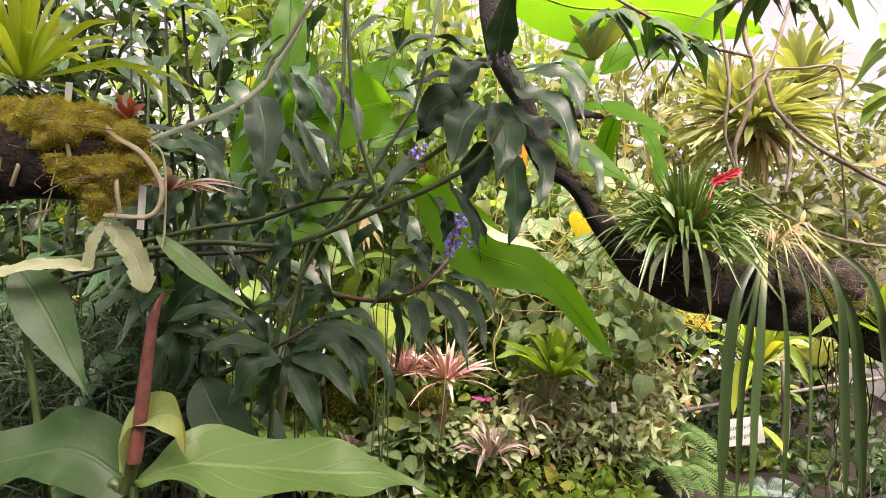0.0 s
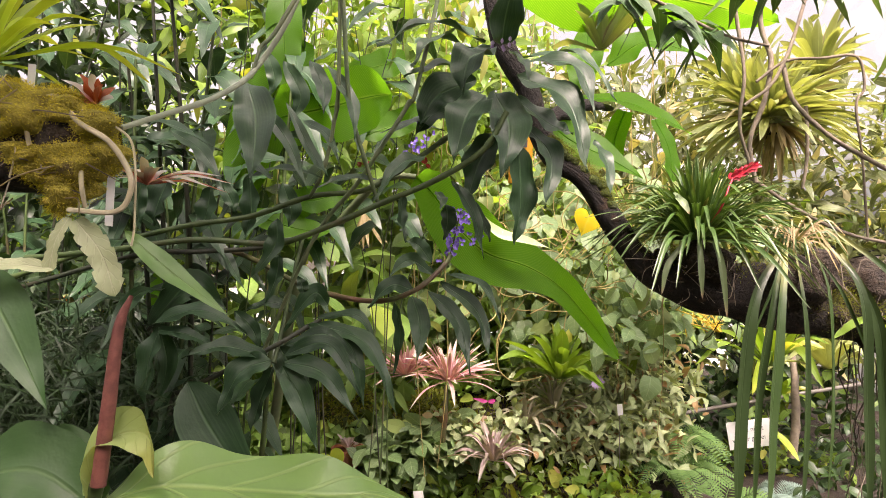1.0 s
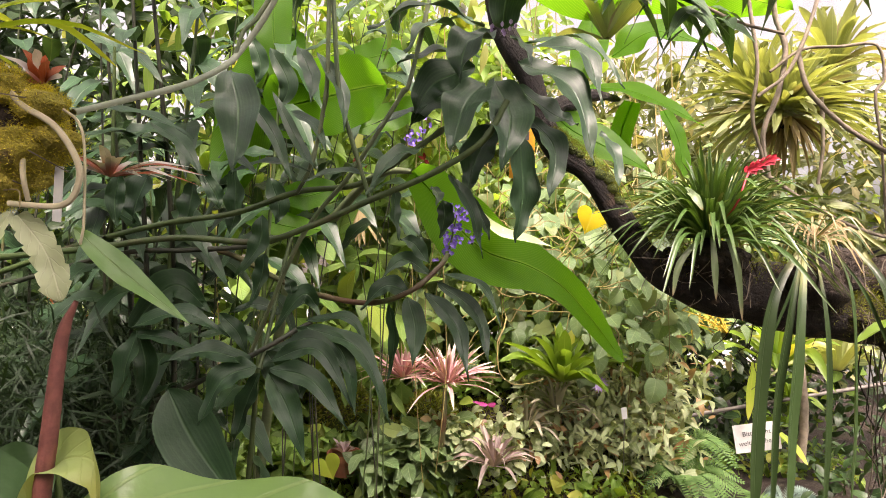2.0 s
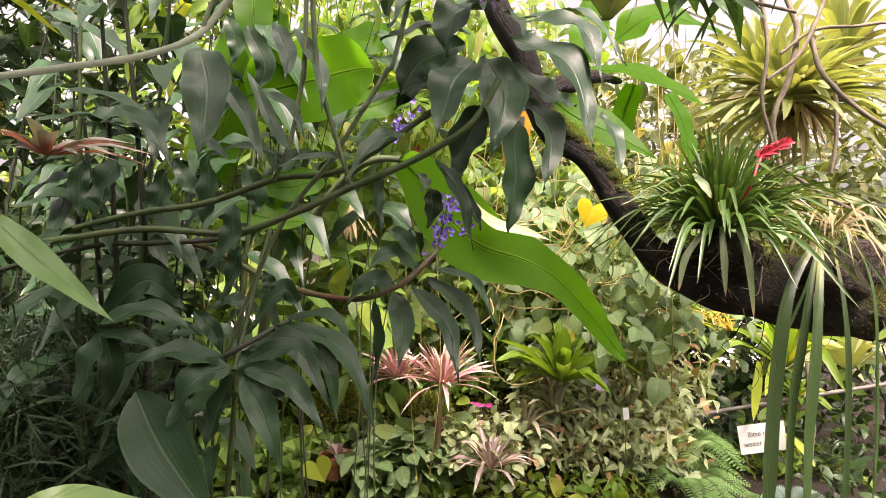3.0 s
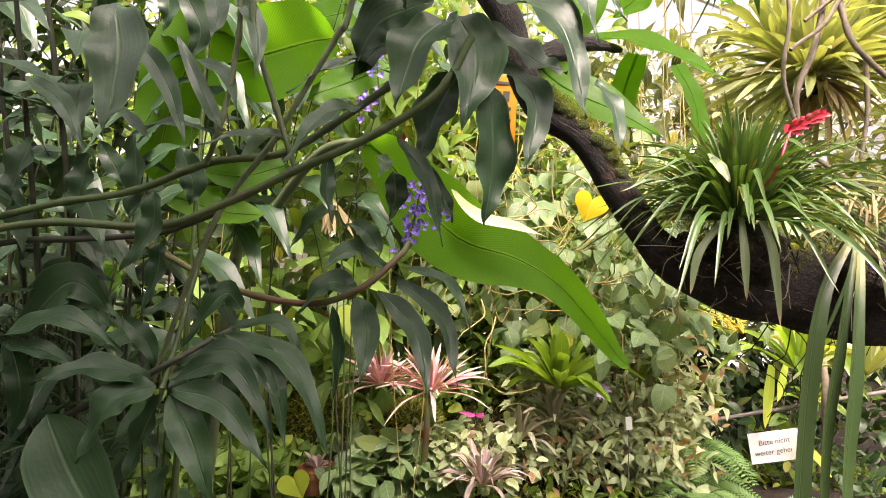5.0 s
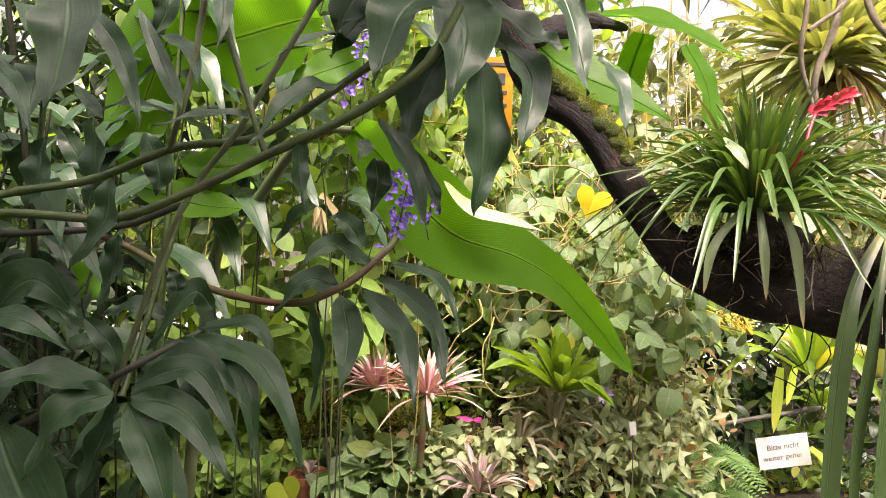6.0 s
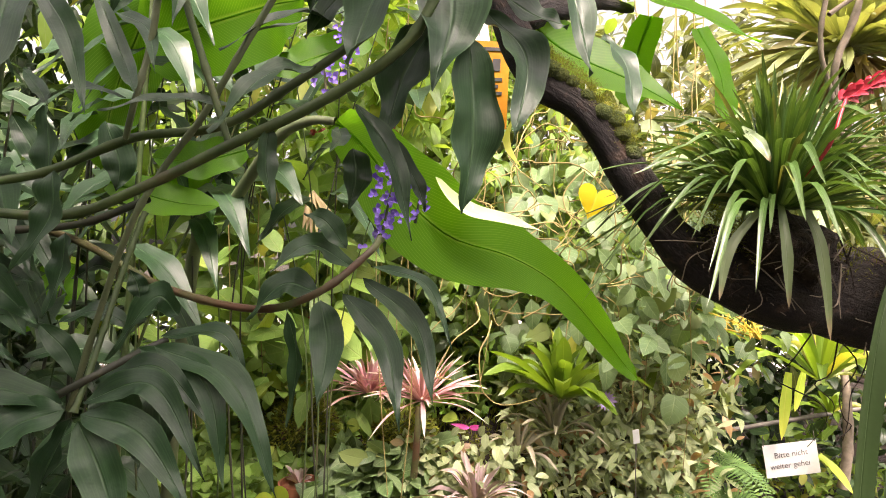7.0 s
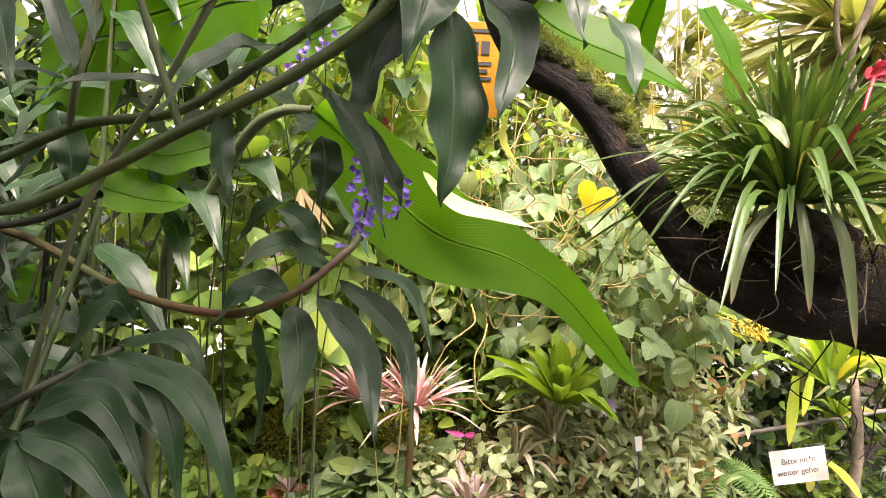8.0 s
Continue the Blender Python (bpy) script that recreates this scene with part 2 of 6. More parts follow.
M_GINGER = leaf_material("ginger_leaf", (0.008, 0.034, 0.013), (0.024, 0.072, 0.027), (0.06, 0.13, 0.055), 0.40, 0.07, 10, 0.0, spec=0.5, streak=0.35, rim=0.25)
M_CANE = solid_material("cane", (0.045, 0.085, 0.024), (0.09, 0.14, 0.042), 14, 0.45, 0.15, 0.003, (0.10, 0.085, 0.04))
M_CANE_DARK = solid_material("cane_dark", (0.025, 0.035, 0.02), (0.05, 0.05, 0.028), 14, 0.5, 0.2, 0.003)
M_CANE_RED = solid_material("cane_red", (0.12, 0.055, 0.03), (0.085, 0.12, 0.04), 7, 0.45, 0.15, 0.003)
M_STALK = solid_material("pale_stalk", (0.12, 0.17, 0.08), (0.18, 0.22, 0.11), 10, 0.45, 0.1, 0.003)
M_CLIMB = solid_material("grey_stem", (0.30, 0.34, 0.24), (0.40, 0.44, 0.32), 10, 0.45, 0.1, 0.003)
M_BANANA = leaf_material("banana_leaf", (0.044, 0.15, 0.008), (0.074, 0.21, 0.014), (0.22, 0.34, 0.08), 0.42, 0.66, 60, 0.3, spread=0.15, glow=1.25, spec=0.3)
# pale base colour paints in the sky reflected along the leaf's curled edge
M_CURL_SHEEN = leaf_material("leaf_edge_sky_sheen", (0.34, 0.44, 0.20), (0.44, 0.52, 0.28), (0.4, 0.5, 0.25), 0.22, 0.15, 40, 0.2, spec=0.8)
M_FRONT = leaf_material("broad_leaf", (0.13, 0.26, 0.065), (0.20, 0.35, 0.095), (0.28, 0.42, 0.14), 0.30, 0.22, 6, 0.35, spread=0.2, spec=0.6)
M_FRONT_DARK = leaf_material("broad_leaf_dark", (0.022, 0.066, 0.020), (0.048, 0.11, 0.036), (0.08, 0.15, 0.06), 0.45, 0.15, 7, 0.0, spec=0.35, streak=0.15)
M_PALE = leaf_material("pale_blade", (0.11, 0.23, 0.07), (0.17, 0.31, 0.11), (0.22, 0.36, 0.14), 0.36, 0.25, 6, 0.0, spread=0.2, streak=0.15)
M_BROM_FRESH = leaf_material("fresh_bromeliad_leaf", (0.20, 0.32, 0.03), (0.40, 0.50, 0.06), (0.40, 0.46, 0.08), 0.36, 0.35, 1, 0.0, streak=0.3, tip=(0.46, 0.50, 0.08))
M_SPATHE = leaf_material("spathe", (0.20, 0.30, 0.10), (0.27, 0.35, 0.13), (0.3, 0.36, 0.14), 0.45, 0.25, 8, 0.15, tip=(0.30, 0.32, 0.08), glow=0.7)
M_SPADIX = solid_material("spadix", (0.17, 0.055, 0.045), (0.26, 0.09, 0.07), 60, 0.6, 0.5, 0.002, fine=500)
M_MOSS = solid_material("moss", (0.30, 0.26, 0.025), (0.46, 0.38, 0.05), 30, 0.95, 1.0, 0.02, (0.13, 0.09, 0.03), fine=260)
M_MOSS_GREEN = solid_material("moss_green", (0.05, 0.08, 0.012), (0.11, 0.14, 0.02), 18, 0.95, 1.0, 0.02, (0.03, 0.03, 0.012), fine=260)
M_MOSS_TUFT = leaf_material("moss_tuft", (0.34, 0.30, 0.02), (0.62, 0.53, 0.06), (0.4, 0.35, 0.06), 0.8, 0.3, 2, 0.0, island=True, spread=0.6, odd=(0.10, 0.06, 0.02))
M_MOSS_TUFT_GREEN = leaf_material("moss_tuft_green", (0.08, 0.115, 0.01), (0.20, 0.22, 0.025), (0.2, 0.18, 0.04), 0.8, 0.3, 2, 0.0, island=True, spread=0.6, odd=(0.06, 0.04, 0.02))


def bark_material(name, a, b_, c):
    """Fissured bark: relief stretched along the limb, with lighter flakes and dark cracks."""
    mat, nt, nodes, links, bsdf = nodes_of(name)
    sep, comb = nodes.new("ShaderNodeSeparateXYZ"), nodes.new("ShaderNodeCombineXYZ")
    links.new(nodes.new("ShaderNodeTexCoord").outputs["UV"], sep.inputs[0])
    links.new(math_node(nt, "MULTIPLY", sep.outputs[0], 16.0), comb.inputs[0])
    links.new(math_node(nt, "MULTIPLY", math_node(nt, "SINE", math_node(nt, "MULTIPLY", sep.outputs[1], 6.28318)), 2.6), comb.inputs[1])
    links.new(math_node(nt, "MULTIPLY", math_node(nt, "COSINE", math_node(nt, "MULTIPLY", sep.outputs[1], 6.28318)), 2.6), comb.inputs[2])
    crack, fine = noise_node(nt, 1.6, 8, comb.outputs[0], 0.7), noise_node(nt, 90, 5)
    col = mix_colour(nt, ramp(nt, crack, 0.38, 0.62), a, b_)
    col = mix_colour(nt, ramp(nt, noise_node(nt, 22, 6), 0.56, 0.66), col, c)
    col = mix_colour(nt, math_node(nt, "MULTIPLY", fine, 0.5), col, (0.008, 0.006, 0.004))
    links.new(col, bsdf.inputs["Base Color"])
    bsdf.inputs["Roughness"].default_value = 0.8
    node = nodes.new("ShaderNodeBump")
    node.inputs["Strength"].default_value, node.inputs["Distance"].default_value = 1.0, 0.02
    links.new(math_node(nt, "ADD", crack, math_node(nt, "MULTIPLY", fine, 0.45)), node.inputs["Height"])
    links.new(node.outputs[0], bsdf.inputs["Normal"])
    return mat


M_BARK = bark_material("bark", (0.007, 0.005, 0.004), (0.024, 0.017, 0.012), (0.075, 0.042, 0.026))
M_ROOT = solid_material("pale_root", (0.48, 0.42, 0.27), (0.60, 0.53, 0.36), 25, 0.7, 0.3, 0.004)
M_VINE = solid_material("woody_vine", (0.18, 0.15, 0.11), (0.28, 0.23, 0.17), 25, 0.8, 0.5, 0.006)
M_YELLOW_VINE = solid_material("yellow_vine", (0.29, 0.23, 0.07), (0.40, 0.33, 0.12), 12, 0.7, 0.3, 0.004, (0.22, 0.15, 0.06))
M_ROOTBALL = solid_material("root_ball", (0.02, 0.014, 0.01), (0.06, 0.04, 0.025), 40, 0.95, 1.0, 0.03)
M_FISHBONE = leaf_material("fishbone_leaf", (0.32, 0.38, 0.21), (0.46, 0.50, 0.31), (0.55, 0.56, 0.38), 0.45, 0.15, 6, 0.35, glow=0.6)
M_BROM = leaf_material("bromeliad_leaf", (0.022, 0.066, 0.014), (0.06, 0.13, 0.03), (0.11, 0.20, 0.06), 0.33, 0.15, 1, 0.0, spec=0.55, tip=(0.06, 0.11, 0.03), streak=0.3, odd=(0.14, 0.16, 0.05))
M_BROM_PEND = leaf_material("pale_hanging_leaf", (0.14, 0.22, 0.10), (0.22, 0.29, 0.15), (0.2, 0.26, 0.14), 0.36, 0.2, 1, 0.0, spec=0.6, streak=0.3, tip=(0.36, 0.26, 0.16), tip_from=(0.82, 1.0))
M_BROM_LIME = leaf_material("lime_bromeliad_leaf", (0.20, 0.25, 0.08), (0.38, 0.43, 0.18), (0.38, 0.42, 0.18), 0.4, 0.3, 1, 0.0, tip=(0.35, 0.40, 0.21), glow=0.55, streak=0.3, odd=(0.26, 0.24, 0.12))
M_BROM_GREEN = leaf_material("green_tank_leaf", (0.08, 0.17, 0.02), (0.17, 0.27, 0.035), (0.18, 0.27, 0.05), 0.35, 0.35, 1, 0.0, odd=(0.30, 0.31, 0.05))
M_BROM_PINK = leaf_material("pink_bromeliad_leaf", (0.54, 0.22, 0.27), (0.63, 0.43, 0.42), (0.6, 0.36, 0.36), 0.45, 0.15, 1, 0.0, tip=(0.60, 0.54, 0.45), glow=0.5)
M_BROM_MAUVE = leaf_material("mauve_bromeliad_leaf", (0.30, 0.20, 0.21), (0.48, 0.38, 0.36), (0.3, 0.25, 0.24), 0.45, 0.15, 1, 0.0, tip=(0.36, 0.34, 0.27), glow=0.5)
M_BROM_GREY = leaf_material("grey_bromeliad_leaf", (0.24, 0.23, 0.14), (0.42, 0.38, 0.29), (0.3, 0.28, 0.2), 0.5, 0.15, 1, 0.0, glow=0.5)
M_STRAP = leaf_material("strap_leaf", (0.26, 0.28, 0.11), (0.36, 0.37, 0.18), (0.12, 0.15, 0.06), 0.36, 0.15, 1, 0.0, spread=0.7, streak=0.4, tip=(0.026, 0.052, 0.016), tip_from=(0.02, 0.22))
M_DRY = leaf_material("dry_leaf", (0.27, 0.20, 0.10), (0.42, 0.34, 0.19), (0.35, 0.27, 0.15), 0.7, 0.25, 1, 0.0, glow=0.5)
M_RED_LEAF = leaf_material("red_leaf", (0.34, 0.06, 0.022), (0.44, 0.12, 0.045), (0.5, 0.16, 0.08), 0.36, 0.25, 4, 0.1, glow=0.6)
M_STAR = leaf_material("star_leaf", (0.42, 0.10, 0.06), (0.50, 0.22, 0.17), (0.5, 0.2, 0.16), 0.4, 0.2, 1, 0.0, glow=0.5, tip=(0.62, 0.58, 0.55), tip_from=(0.2, 0.5))
M_RED = solid_material("red_bract", (0.42, 0.012, 0.03), (0.52, 0.04, 0.06), 60, 0.4, 0.1, 0.002)
M_PURPLE = solid_material("violet_petal", (0.20, 0.11, 0.62), (0.36, 0.25, 0.78), 60, 0.5, 0.1, 0.002)
M_LILAC = solid_material("lilac_petal", (0.42, 0.30, 0.55), (0.55, 0.42, 0.66), 60, 0.5, 0.1, 0.002)
M_MAGENTA = solid_material("magenta_petal", (0.50, 0.04, 0.22), (0.60, 0.10, 0.32), 60, 0.5, 0.1, 0.002)
M_ORANGE_FLOWER = solid_material("orange_bract", (0.60, 0.10, 0.015), (0.65, 0.22, 0.03), 60, 0.5, 0.1, 0.002)
M_GOLD = solid_material("yellow_spike", (0.55, 0.36, 0.02), (0.62, 0.48, 0.06), 60, 0.5, 0.2, 0.002)
M_YELLOW_LEAF = leaf_material("yellow_leaf", (0.70, 0.50, 0.015), (0.80, 0.62, 0.03), (0.75, 0.6, 0.08), 0.45, 0.4, 5, 0.1, glow=0.5)
M_HEART = leaf_material("climber_leaf", (0.07, 0.145, 0.05), (0.19, 0.28, 0.13), (0.26, 0.35, 0.19), 0.38, 0.25, 5, 0.3, island=True, spread=0.7, odd=(0.20, 0.27, 0.09), glow=0.8)
M_CREEPER = leaf_material("creeper_leaf", (0.09, 0.20, 0.04), (0.25, 0.40, 0.095), (0.24, 0.33, 0.10), 0.38, 0.25, 4, 0.25, island=True, spread=0.7, odd=(0.25, 0.33, 0.06), glow=0.8)
M_BRONZE = leaf_material("bronze_shrub_leaf", (0.15, 0.22, 0.095), (0.37, 0.42, 0.24), (0.38, 0.41, 0.27), 0.4, 0.2, 4, 0.2, island=True, spread=0.6, odd=(0.28, 0.17, 0.08))
M_BUSH = leaf_material("bush_leaf", (0.085, 0.18, 0.03), (0.19, 0.29, 0.055), (0.2, 0.28, 0.1), 0.42, 0.4, 3, 0.1, island=True, spread=0.6, odd=(0.26, 0.28, 0.06))
M_BUSH_PALE = leaf_material("pale_bush_leaf", (0.06, 0.095, 0.027), (0.16, 0.185, 0.07), (0.27, 0.3, 0.14), 0.42, 0.3, 3, 0.1, island=True, spread=0.7, odd=(0.42, 0.38, 0.2), glow=0.8)
# shaded copy of the bush leaf: deep shade is put into its colour
M_BUSH_SHADED = leaf_material("shaded_bush_leaf", (0.013, 0.036, 0.012), (0.032, 0.070, 0.020), (0.07, 0.11, 0.04), 0.42, 0.2, 3, 0.1, island=True, spread=0.6)
M_FERN = leaf_material("fern_frond", (0.06, 0.15, 0.04), (0.12, 0.21, 0.07), (0.16, 0.25, 0.08), 0.45, 0.3, 1, 0.0, island=True)
M_FERN_BLUE = leaf_material("blue_fern_frond", (0.14, 0.24, 0.20), (0.24, 0.34, 0.30), (0.24, 0.32, 0.26), 0.45, 0.15, 1, 0.0, island=True, glow=0.6)
# needle green darkened to stand for the shade low among the canes
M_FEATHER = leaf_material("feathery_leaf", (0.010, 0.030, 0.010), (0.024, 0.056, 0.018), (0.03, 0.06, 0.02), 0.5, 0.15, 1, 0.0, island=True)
M_SOIL = solid_material("soil", (0.022, 0.015, 0.010), (0.05, 0.034, 0.022), 6, 0.95, 1.0, 0.05, (0.035, 0.045, 0.012), fine=60)
M_TERRACOTTA = solid_material("terracotta", (0.30, 0.10, 0.055), (0.40, 0.15, 0.08), 14, 0.8, 0.3, 0.004, (0.28, 0.14, 0.09))
M_SIGN = solid_material("sign_card", (0.74, 0.75, 0.74), (0.80, 0.80, 0.78), 9, 0.5, 0.05, 0.002, fine=30)
M_INK = solid_material("ink", (0.05, 0.05, 0.055), (0.08, 0.08, 0.085), 30, 0.6, 0.0)
M_TAG = solid_material("orange_tag", (0.66, 0.27, 0.01), (0.72, 0.33, 0.02), 20, 0.45, 0.05, 0.002)
M_POLE = solid_material("grey_pole", (0.11, 0.10, 0.085), (0.17, 0.155, 0.13), 20, 0.55, 0.2, 0.003)
M_FRAME = solid_material("white_frame", (0.72, 0.73, 0.72), (0.80, 0.80, 0.78), 5, 0.5, 0.1, 0.003)
M_GLASS, gt, gn, gl, gb = nodes_of("greenhouse_glass")
clear_node, gloss_node, glass_mix = gn.new("ShaderNodeBsdfTransparent"), gn.new("ShaderNodeBsdfGlossy"), gn.new("ShaderNodeMixShader")
clear_node.inputs[0].default_value = (0.94, 0.97, 0.95, 1)
gloss_node.inputs["Roughness"].default_value = 0.05
glass_mix.inputs[0].default_value = 0.06
gl.new(clear_node.outputs[0], glass_mix.inputs[1])
gl.new(gloss_node.outputs[0], glass_mix.inputs[2])
gl.new(glass_mix.outputs[0], gn["Material Output"].inputs["Surface"])


# ---- ground: a planted bank rising away from the path ----
def ground_height(x, y):
    bank = 0.55 * np.exp(-((x - 0.35) / 1.15) ** 2) * np.clip((y - 3.3) / 0.9, 0, 1) ** 1.3 * np.exp(-(np.clip(y - 4.6, 0, 9) / 1.6) ** 2)
    left = 0.25 * np.exp(-((x + 1.6) / 1.2) ** 2) * np.clip((y - 3.0) / 1.2, 0, 1) * np.exp(-(np.clip(y - 5, 0, 9) / 2) ** 2)
    low = -0.3 * np.clip((x - 1.25) / 0.5, 0, 1) * np.clip((y - 3.9) / 0.5, 0, 1) * np.exp(-np.clip(y - 5.8, 0, 9) ** 2)
    return bank + left + low + 0.03 * np.sin(3.1 * x + 1.3 * y) + 0.02 * np.sin(7.3 * x - 5.1 * y)


def ground_geo():
    a = np.concatenate([np.linspace(-400, -6, 9)[:-1], np.linspace(-6, 6, 97), np.linspace(6, 400, 9)[1:]])
    b = np.concatenate([np.linspace(-400, -4, 9)[:-1], np.linspace(-4, 10, 113), np.linspace(10, 400, 9)[1:]])
    x, y = np.meshgrid(a, b)
    far = (np.abs(x) > 6.5) | (y > 10.5) | (y < -4.5)
    z = np.where(far, -0.05, ground_height(x, y))
    v = np.stack([x, y, z], -1).reshape(-1, 3)
    n, m = len(a), len(b)
    i = (np.arange(m - 1)[:, None] * n + np.arange(n - 1)[None]).ravel()
    return v, np.stack([i, i + 1, i + n + 1, i + n], -1), v[:, :2]


whole("ground", ground_geo(), M_SOIL, "dark moist planting soil with patches of moss", "ground", kind="structure")

# ---- glasshouse shell ----
X0, X1, Y0, Y1, EAVE, RIDGE = -5.2, 5.6, -3.6, 9.4, 2.9, 5.0


def roof_z(x):
    return EAVE + (RIDGE - EAVE) * (1 - abs((x - (X0 + X1) / 2) / ((X1 - X0) / 2)))


def glasshouse():
    mid = (X0 + X1) / 2
    bars = []
    for x in np.linspace(X0, X1, 7):
        for y in (Y0, Y1):
            bars.append(box((x - 0.03, y - 0.04, -0.35), (x + 0.03, y + 0.04, roof_z(x))))
    for y in np.linspace(Y0, Y1, 6):
        for x in (X0, X1):
            bars.append(box((x - 0.04, y - 0.03, -0.35), (x + 0.04, y + 0.03, EAVE)))
        for x in (X0, X1):
            bars.append(tube([(x, y, EAVE + 0.02), (mid, y, RIDGE + 0.02)], [0.035, 0.035], 2, 4))
    for x in (X0, X1, mid):
        bars.append(box((x - 0.06, Y0, roof_z(x) - 0.05), (x + 0.06, Y1, roof_z(x) + 0.06)))
    for z in (0.94, EAVE):
        for y in (Y0, Y1):
            bars.append(box((X0, y - 0.05, z - 0.04), (X1, y + 0.05, z + 0.04)))
    whole("trim_glazing_bars", join(bars), M_FRAME, "white painted glasshouse glazing bars and gutters", "frame", kind="structure", smooth=False)
    for i, (x, y) in enumerate(((X0, None), (X1, None), (None, Y0), (None, Y1))):
        if y is None:
            low, high = box((x - 0.08, Y0, -0.35), (x + 0.08, Y1, 0.9)), box((x - 0.004, Y0, 0.9), (x + 0.004, Y1, EAVE))
        else:
            low, high = box((X0, y - 0.08, -0.35), (X1, y + 0.08, 0.9)), box((X0, y - 0.004, 0.9), (X1, y + 0.004, EAVE))
        whole("wall_%d" % (i + 1), low, M_FRAME, "low white rendered base wall of the glasshouse", "wall", kind="structure", smooth=False)
        pane = whole("window_%d" % (i + 1), high, M_GLASS, "large clear glass wall panes", "window", kind="structure", smooth=False)
        pane.visible_shadow = False
    panes = []
    for a in (X0, X1):
        panes.append(plate(((a + mid) / 2, (Y0 + Y1) / 2, (EAVE + RIDGE) / 2 + 0.07), ((a - mid) / 2, 0, (EAVE - RIDGE) / 2), (0, (Y1 - Y0) / 2, 0), 0.006))
    roof = whole("ceiling", join(panes), M_GLASS, "sloping clear glass roof panes", "roof", kind="structure", smooth=False)
    roof.visible_shadow = False


glasshouse()


# ---- kinds of plants ----
def rosette(name, base, count, length, width, low, high, material, label, category="bromeliad", lean=(0, 0, 1), droop=0.5, kind="strap", fold=0.5, nu=8, group="", start=0.02, wave=0.02, core=None, inner=0.75):
    """A rosette of strap leaves: outer ones low and arching, inner ones upright. low, high: their degrees above the horizon."""
    ob = thing(name, base, label, category, group)
    up = unit(vec(lean))
    e1 = unit(np.cross(up, vec((0.2, 1, 0.1))))
    e2 = np.cross(up, e1)
    b = vec(base)
    for i in range(count):
        f = i / max(count - 1, 1)
        az = i * 2.39996 + rng.normal(0, 0.35)
        el = radians(low + (high - low) * f + rng.normal(0, 9))
        ln = length * (1 + (inner - 1) * f) * rng.uniform(0.62, 1.15)
        out = e1 * math.cos(az) + e2 * math.sin(az)
        d = out * math.cos(el) + up * math.sin(el)
        p0 = b + out * start * (1 - 0.6 * f) + up * 0.01
        p1 = p0 + d * ln * 0.55
        bend = droop * (1 - 0.55 * f) * ln * rng.uniform(0.5, 1.5)
        p2 = p0 + (out * math.cos(el) + up * math.sin(el)) * ln * 0.97 + vec((0, 0, -bend)) * 0.55 - up * bend * 0.2
        face = up * 1.0 - out * math.tan(min(el, 1.2)) * 0.6
        part("leaf", leaf([p0, p1, p2], width * rng.uniform(0.85, 1.1), face, kind, fold, wave, nu, 2, twist=rng.normal(0, 0.5)), material, ob)
    if core:
        part("root_ball", tube([b - up * core * 1.6, b - up * core * 0.8, b + up * 0.01], [core * 0.35, core, core * 0.3], 8, 10, rough=0.35), M_ROOTBALL, ob)
    return ob


def blades(ob, name, material, rows, kind="lance", **more):
    """Single leaves under a plant: base, tip, width, arch and where the upper side looks."""
    for base, tip, width, sag, face in rows:
        part(name, leaf([base, tip], width, face, kind, sag=sag, **more), material, ob)


def sheet_of_leaves(name, spots, templates, material, label, category, size, towards=(0, -0.7, -0.3), loose=0.8, face=(0, -0.5, 0.8), single=0):
    """A mass of leaves. The single ones that stand furthest forward are leaves of their own, the rest is joined."""
    n = len(spots)
    spots = spots[np.argsort(spots[:, 1])]
    tip = vec(towards)[None] + rng.normal(0, loose, (n, 3))
    up = vec(face)[None] + rng.normal(0, 0.45, (n, 3))
    sz = rng.uniform(size[0], size[1], n)
    if not single:
        return whole(name, cloud(templates, spots, tip, up, sz), material, label, category, kind="stuff")
    ob = thing(name, (spots[:, 0].mean(), spots[:, 1].mean(), max(0.0, spots[:, 2].min())), label, category)
    shared = [mesh("leaf", t, material) for t in templates]
    back = Matrix.Translation(-ob.location)
    for i in range(min(single, n)):
        t = unit(tip[i])
        s = unit(np.cross(t, up[i]))
        m = Matrix.Identity(4)
        for k, axis in enumerate((t, s, np.cross(s, t))):
            for j in range(3):
                m[j][k] = axis[j] * sz[i]
        m.translation = Vector(spots[i])
        one = new("leaf", shared[i % len(shared)])
        one.parent = ob
        one.matrix_parent_inverse = back
        one.matrix_basis = m
    if n > single:
        tagged(part("foliage", cloud(templates, spots[single:], tip[single:], up[single:], sz[single:]), material, ob), kind="stuff")
    return ob


def clumps(n, boxes_, per=26, radius=0.13):
    """Places gathered in loose tufts inside boxes of the plan, so that gaps stay between them."""
    spots = []
    for lo, hi, share in boxes_:
        k = max(1, int(n * share / per))
        c = rng.uniform(lo, hi, (k, 3))
        spots.append((c[:, None] + rng.normal(0, radius, (k, per, 3))).reshape(-1, 3))
    return np.concatenate(spots)


T_LANCE = [template("lance", 0.28, 0.12), template("lance", 0.34, 0.2), template("lance", 0.24, 0.05)]
T_OVAL = [template("oval", 0.5, 0.08), template("oval", 0.42, 0.14), template("oval", 0.56, 0.04)]
T_HEART = [template("heart", 0.75, 0.06), template("heart", 0.85, 0.12), template("heart", 0.65, 0.02)]
T_MOSS = [template("lance", 0.12, 0.25, nu=2, nv=1), template("lance", 0.09, -0.2, nu=2, nv=1)]
T_TUFT = [template("lance", 0.22, 0.2, nu=2, nv=1), template("lance", 0.3, 0.1, nu=2, nv=1)]
T_NEEDLE = [template("ribbon", 0.05, 0.1, nu=3, nv=1), template("ribbon", 0.04, 0.2, nu=3, nv=1)]

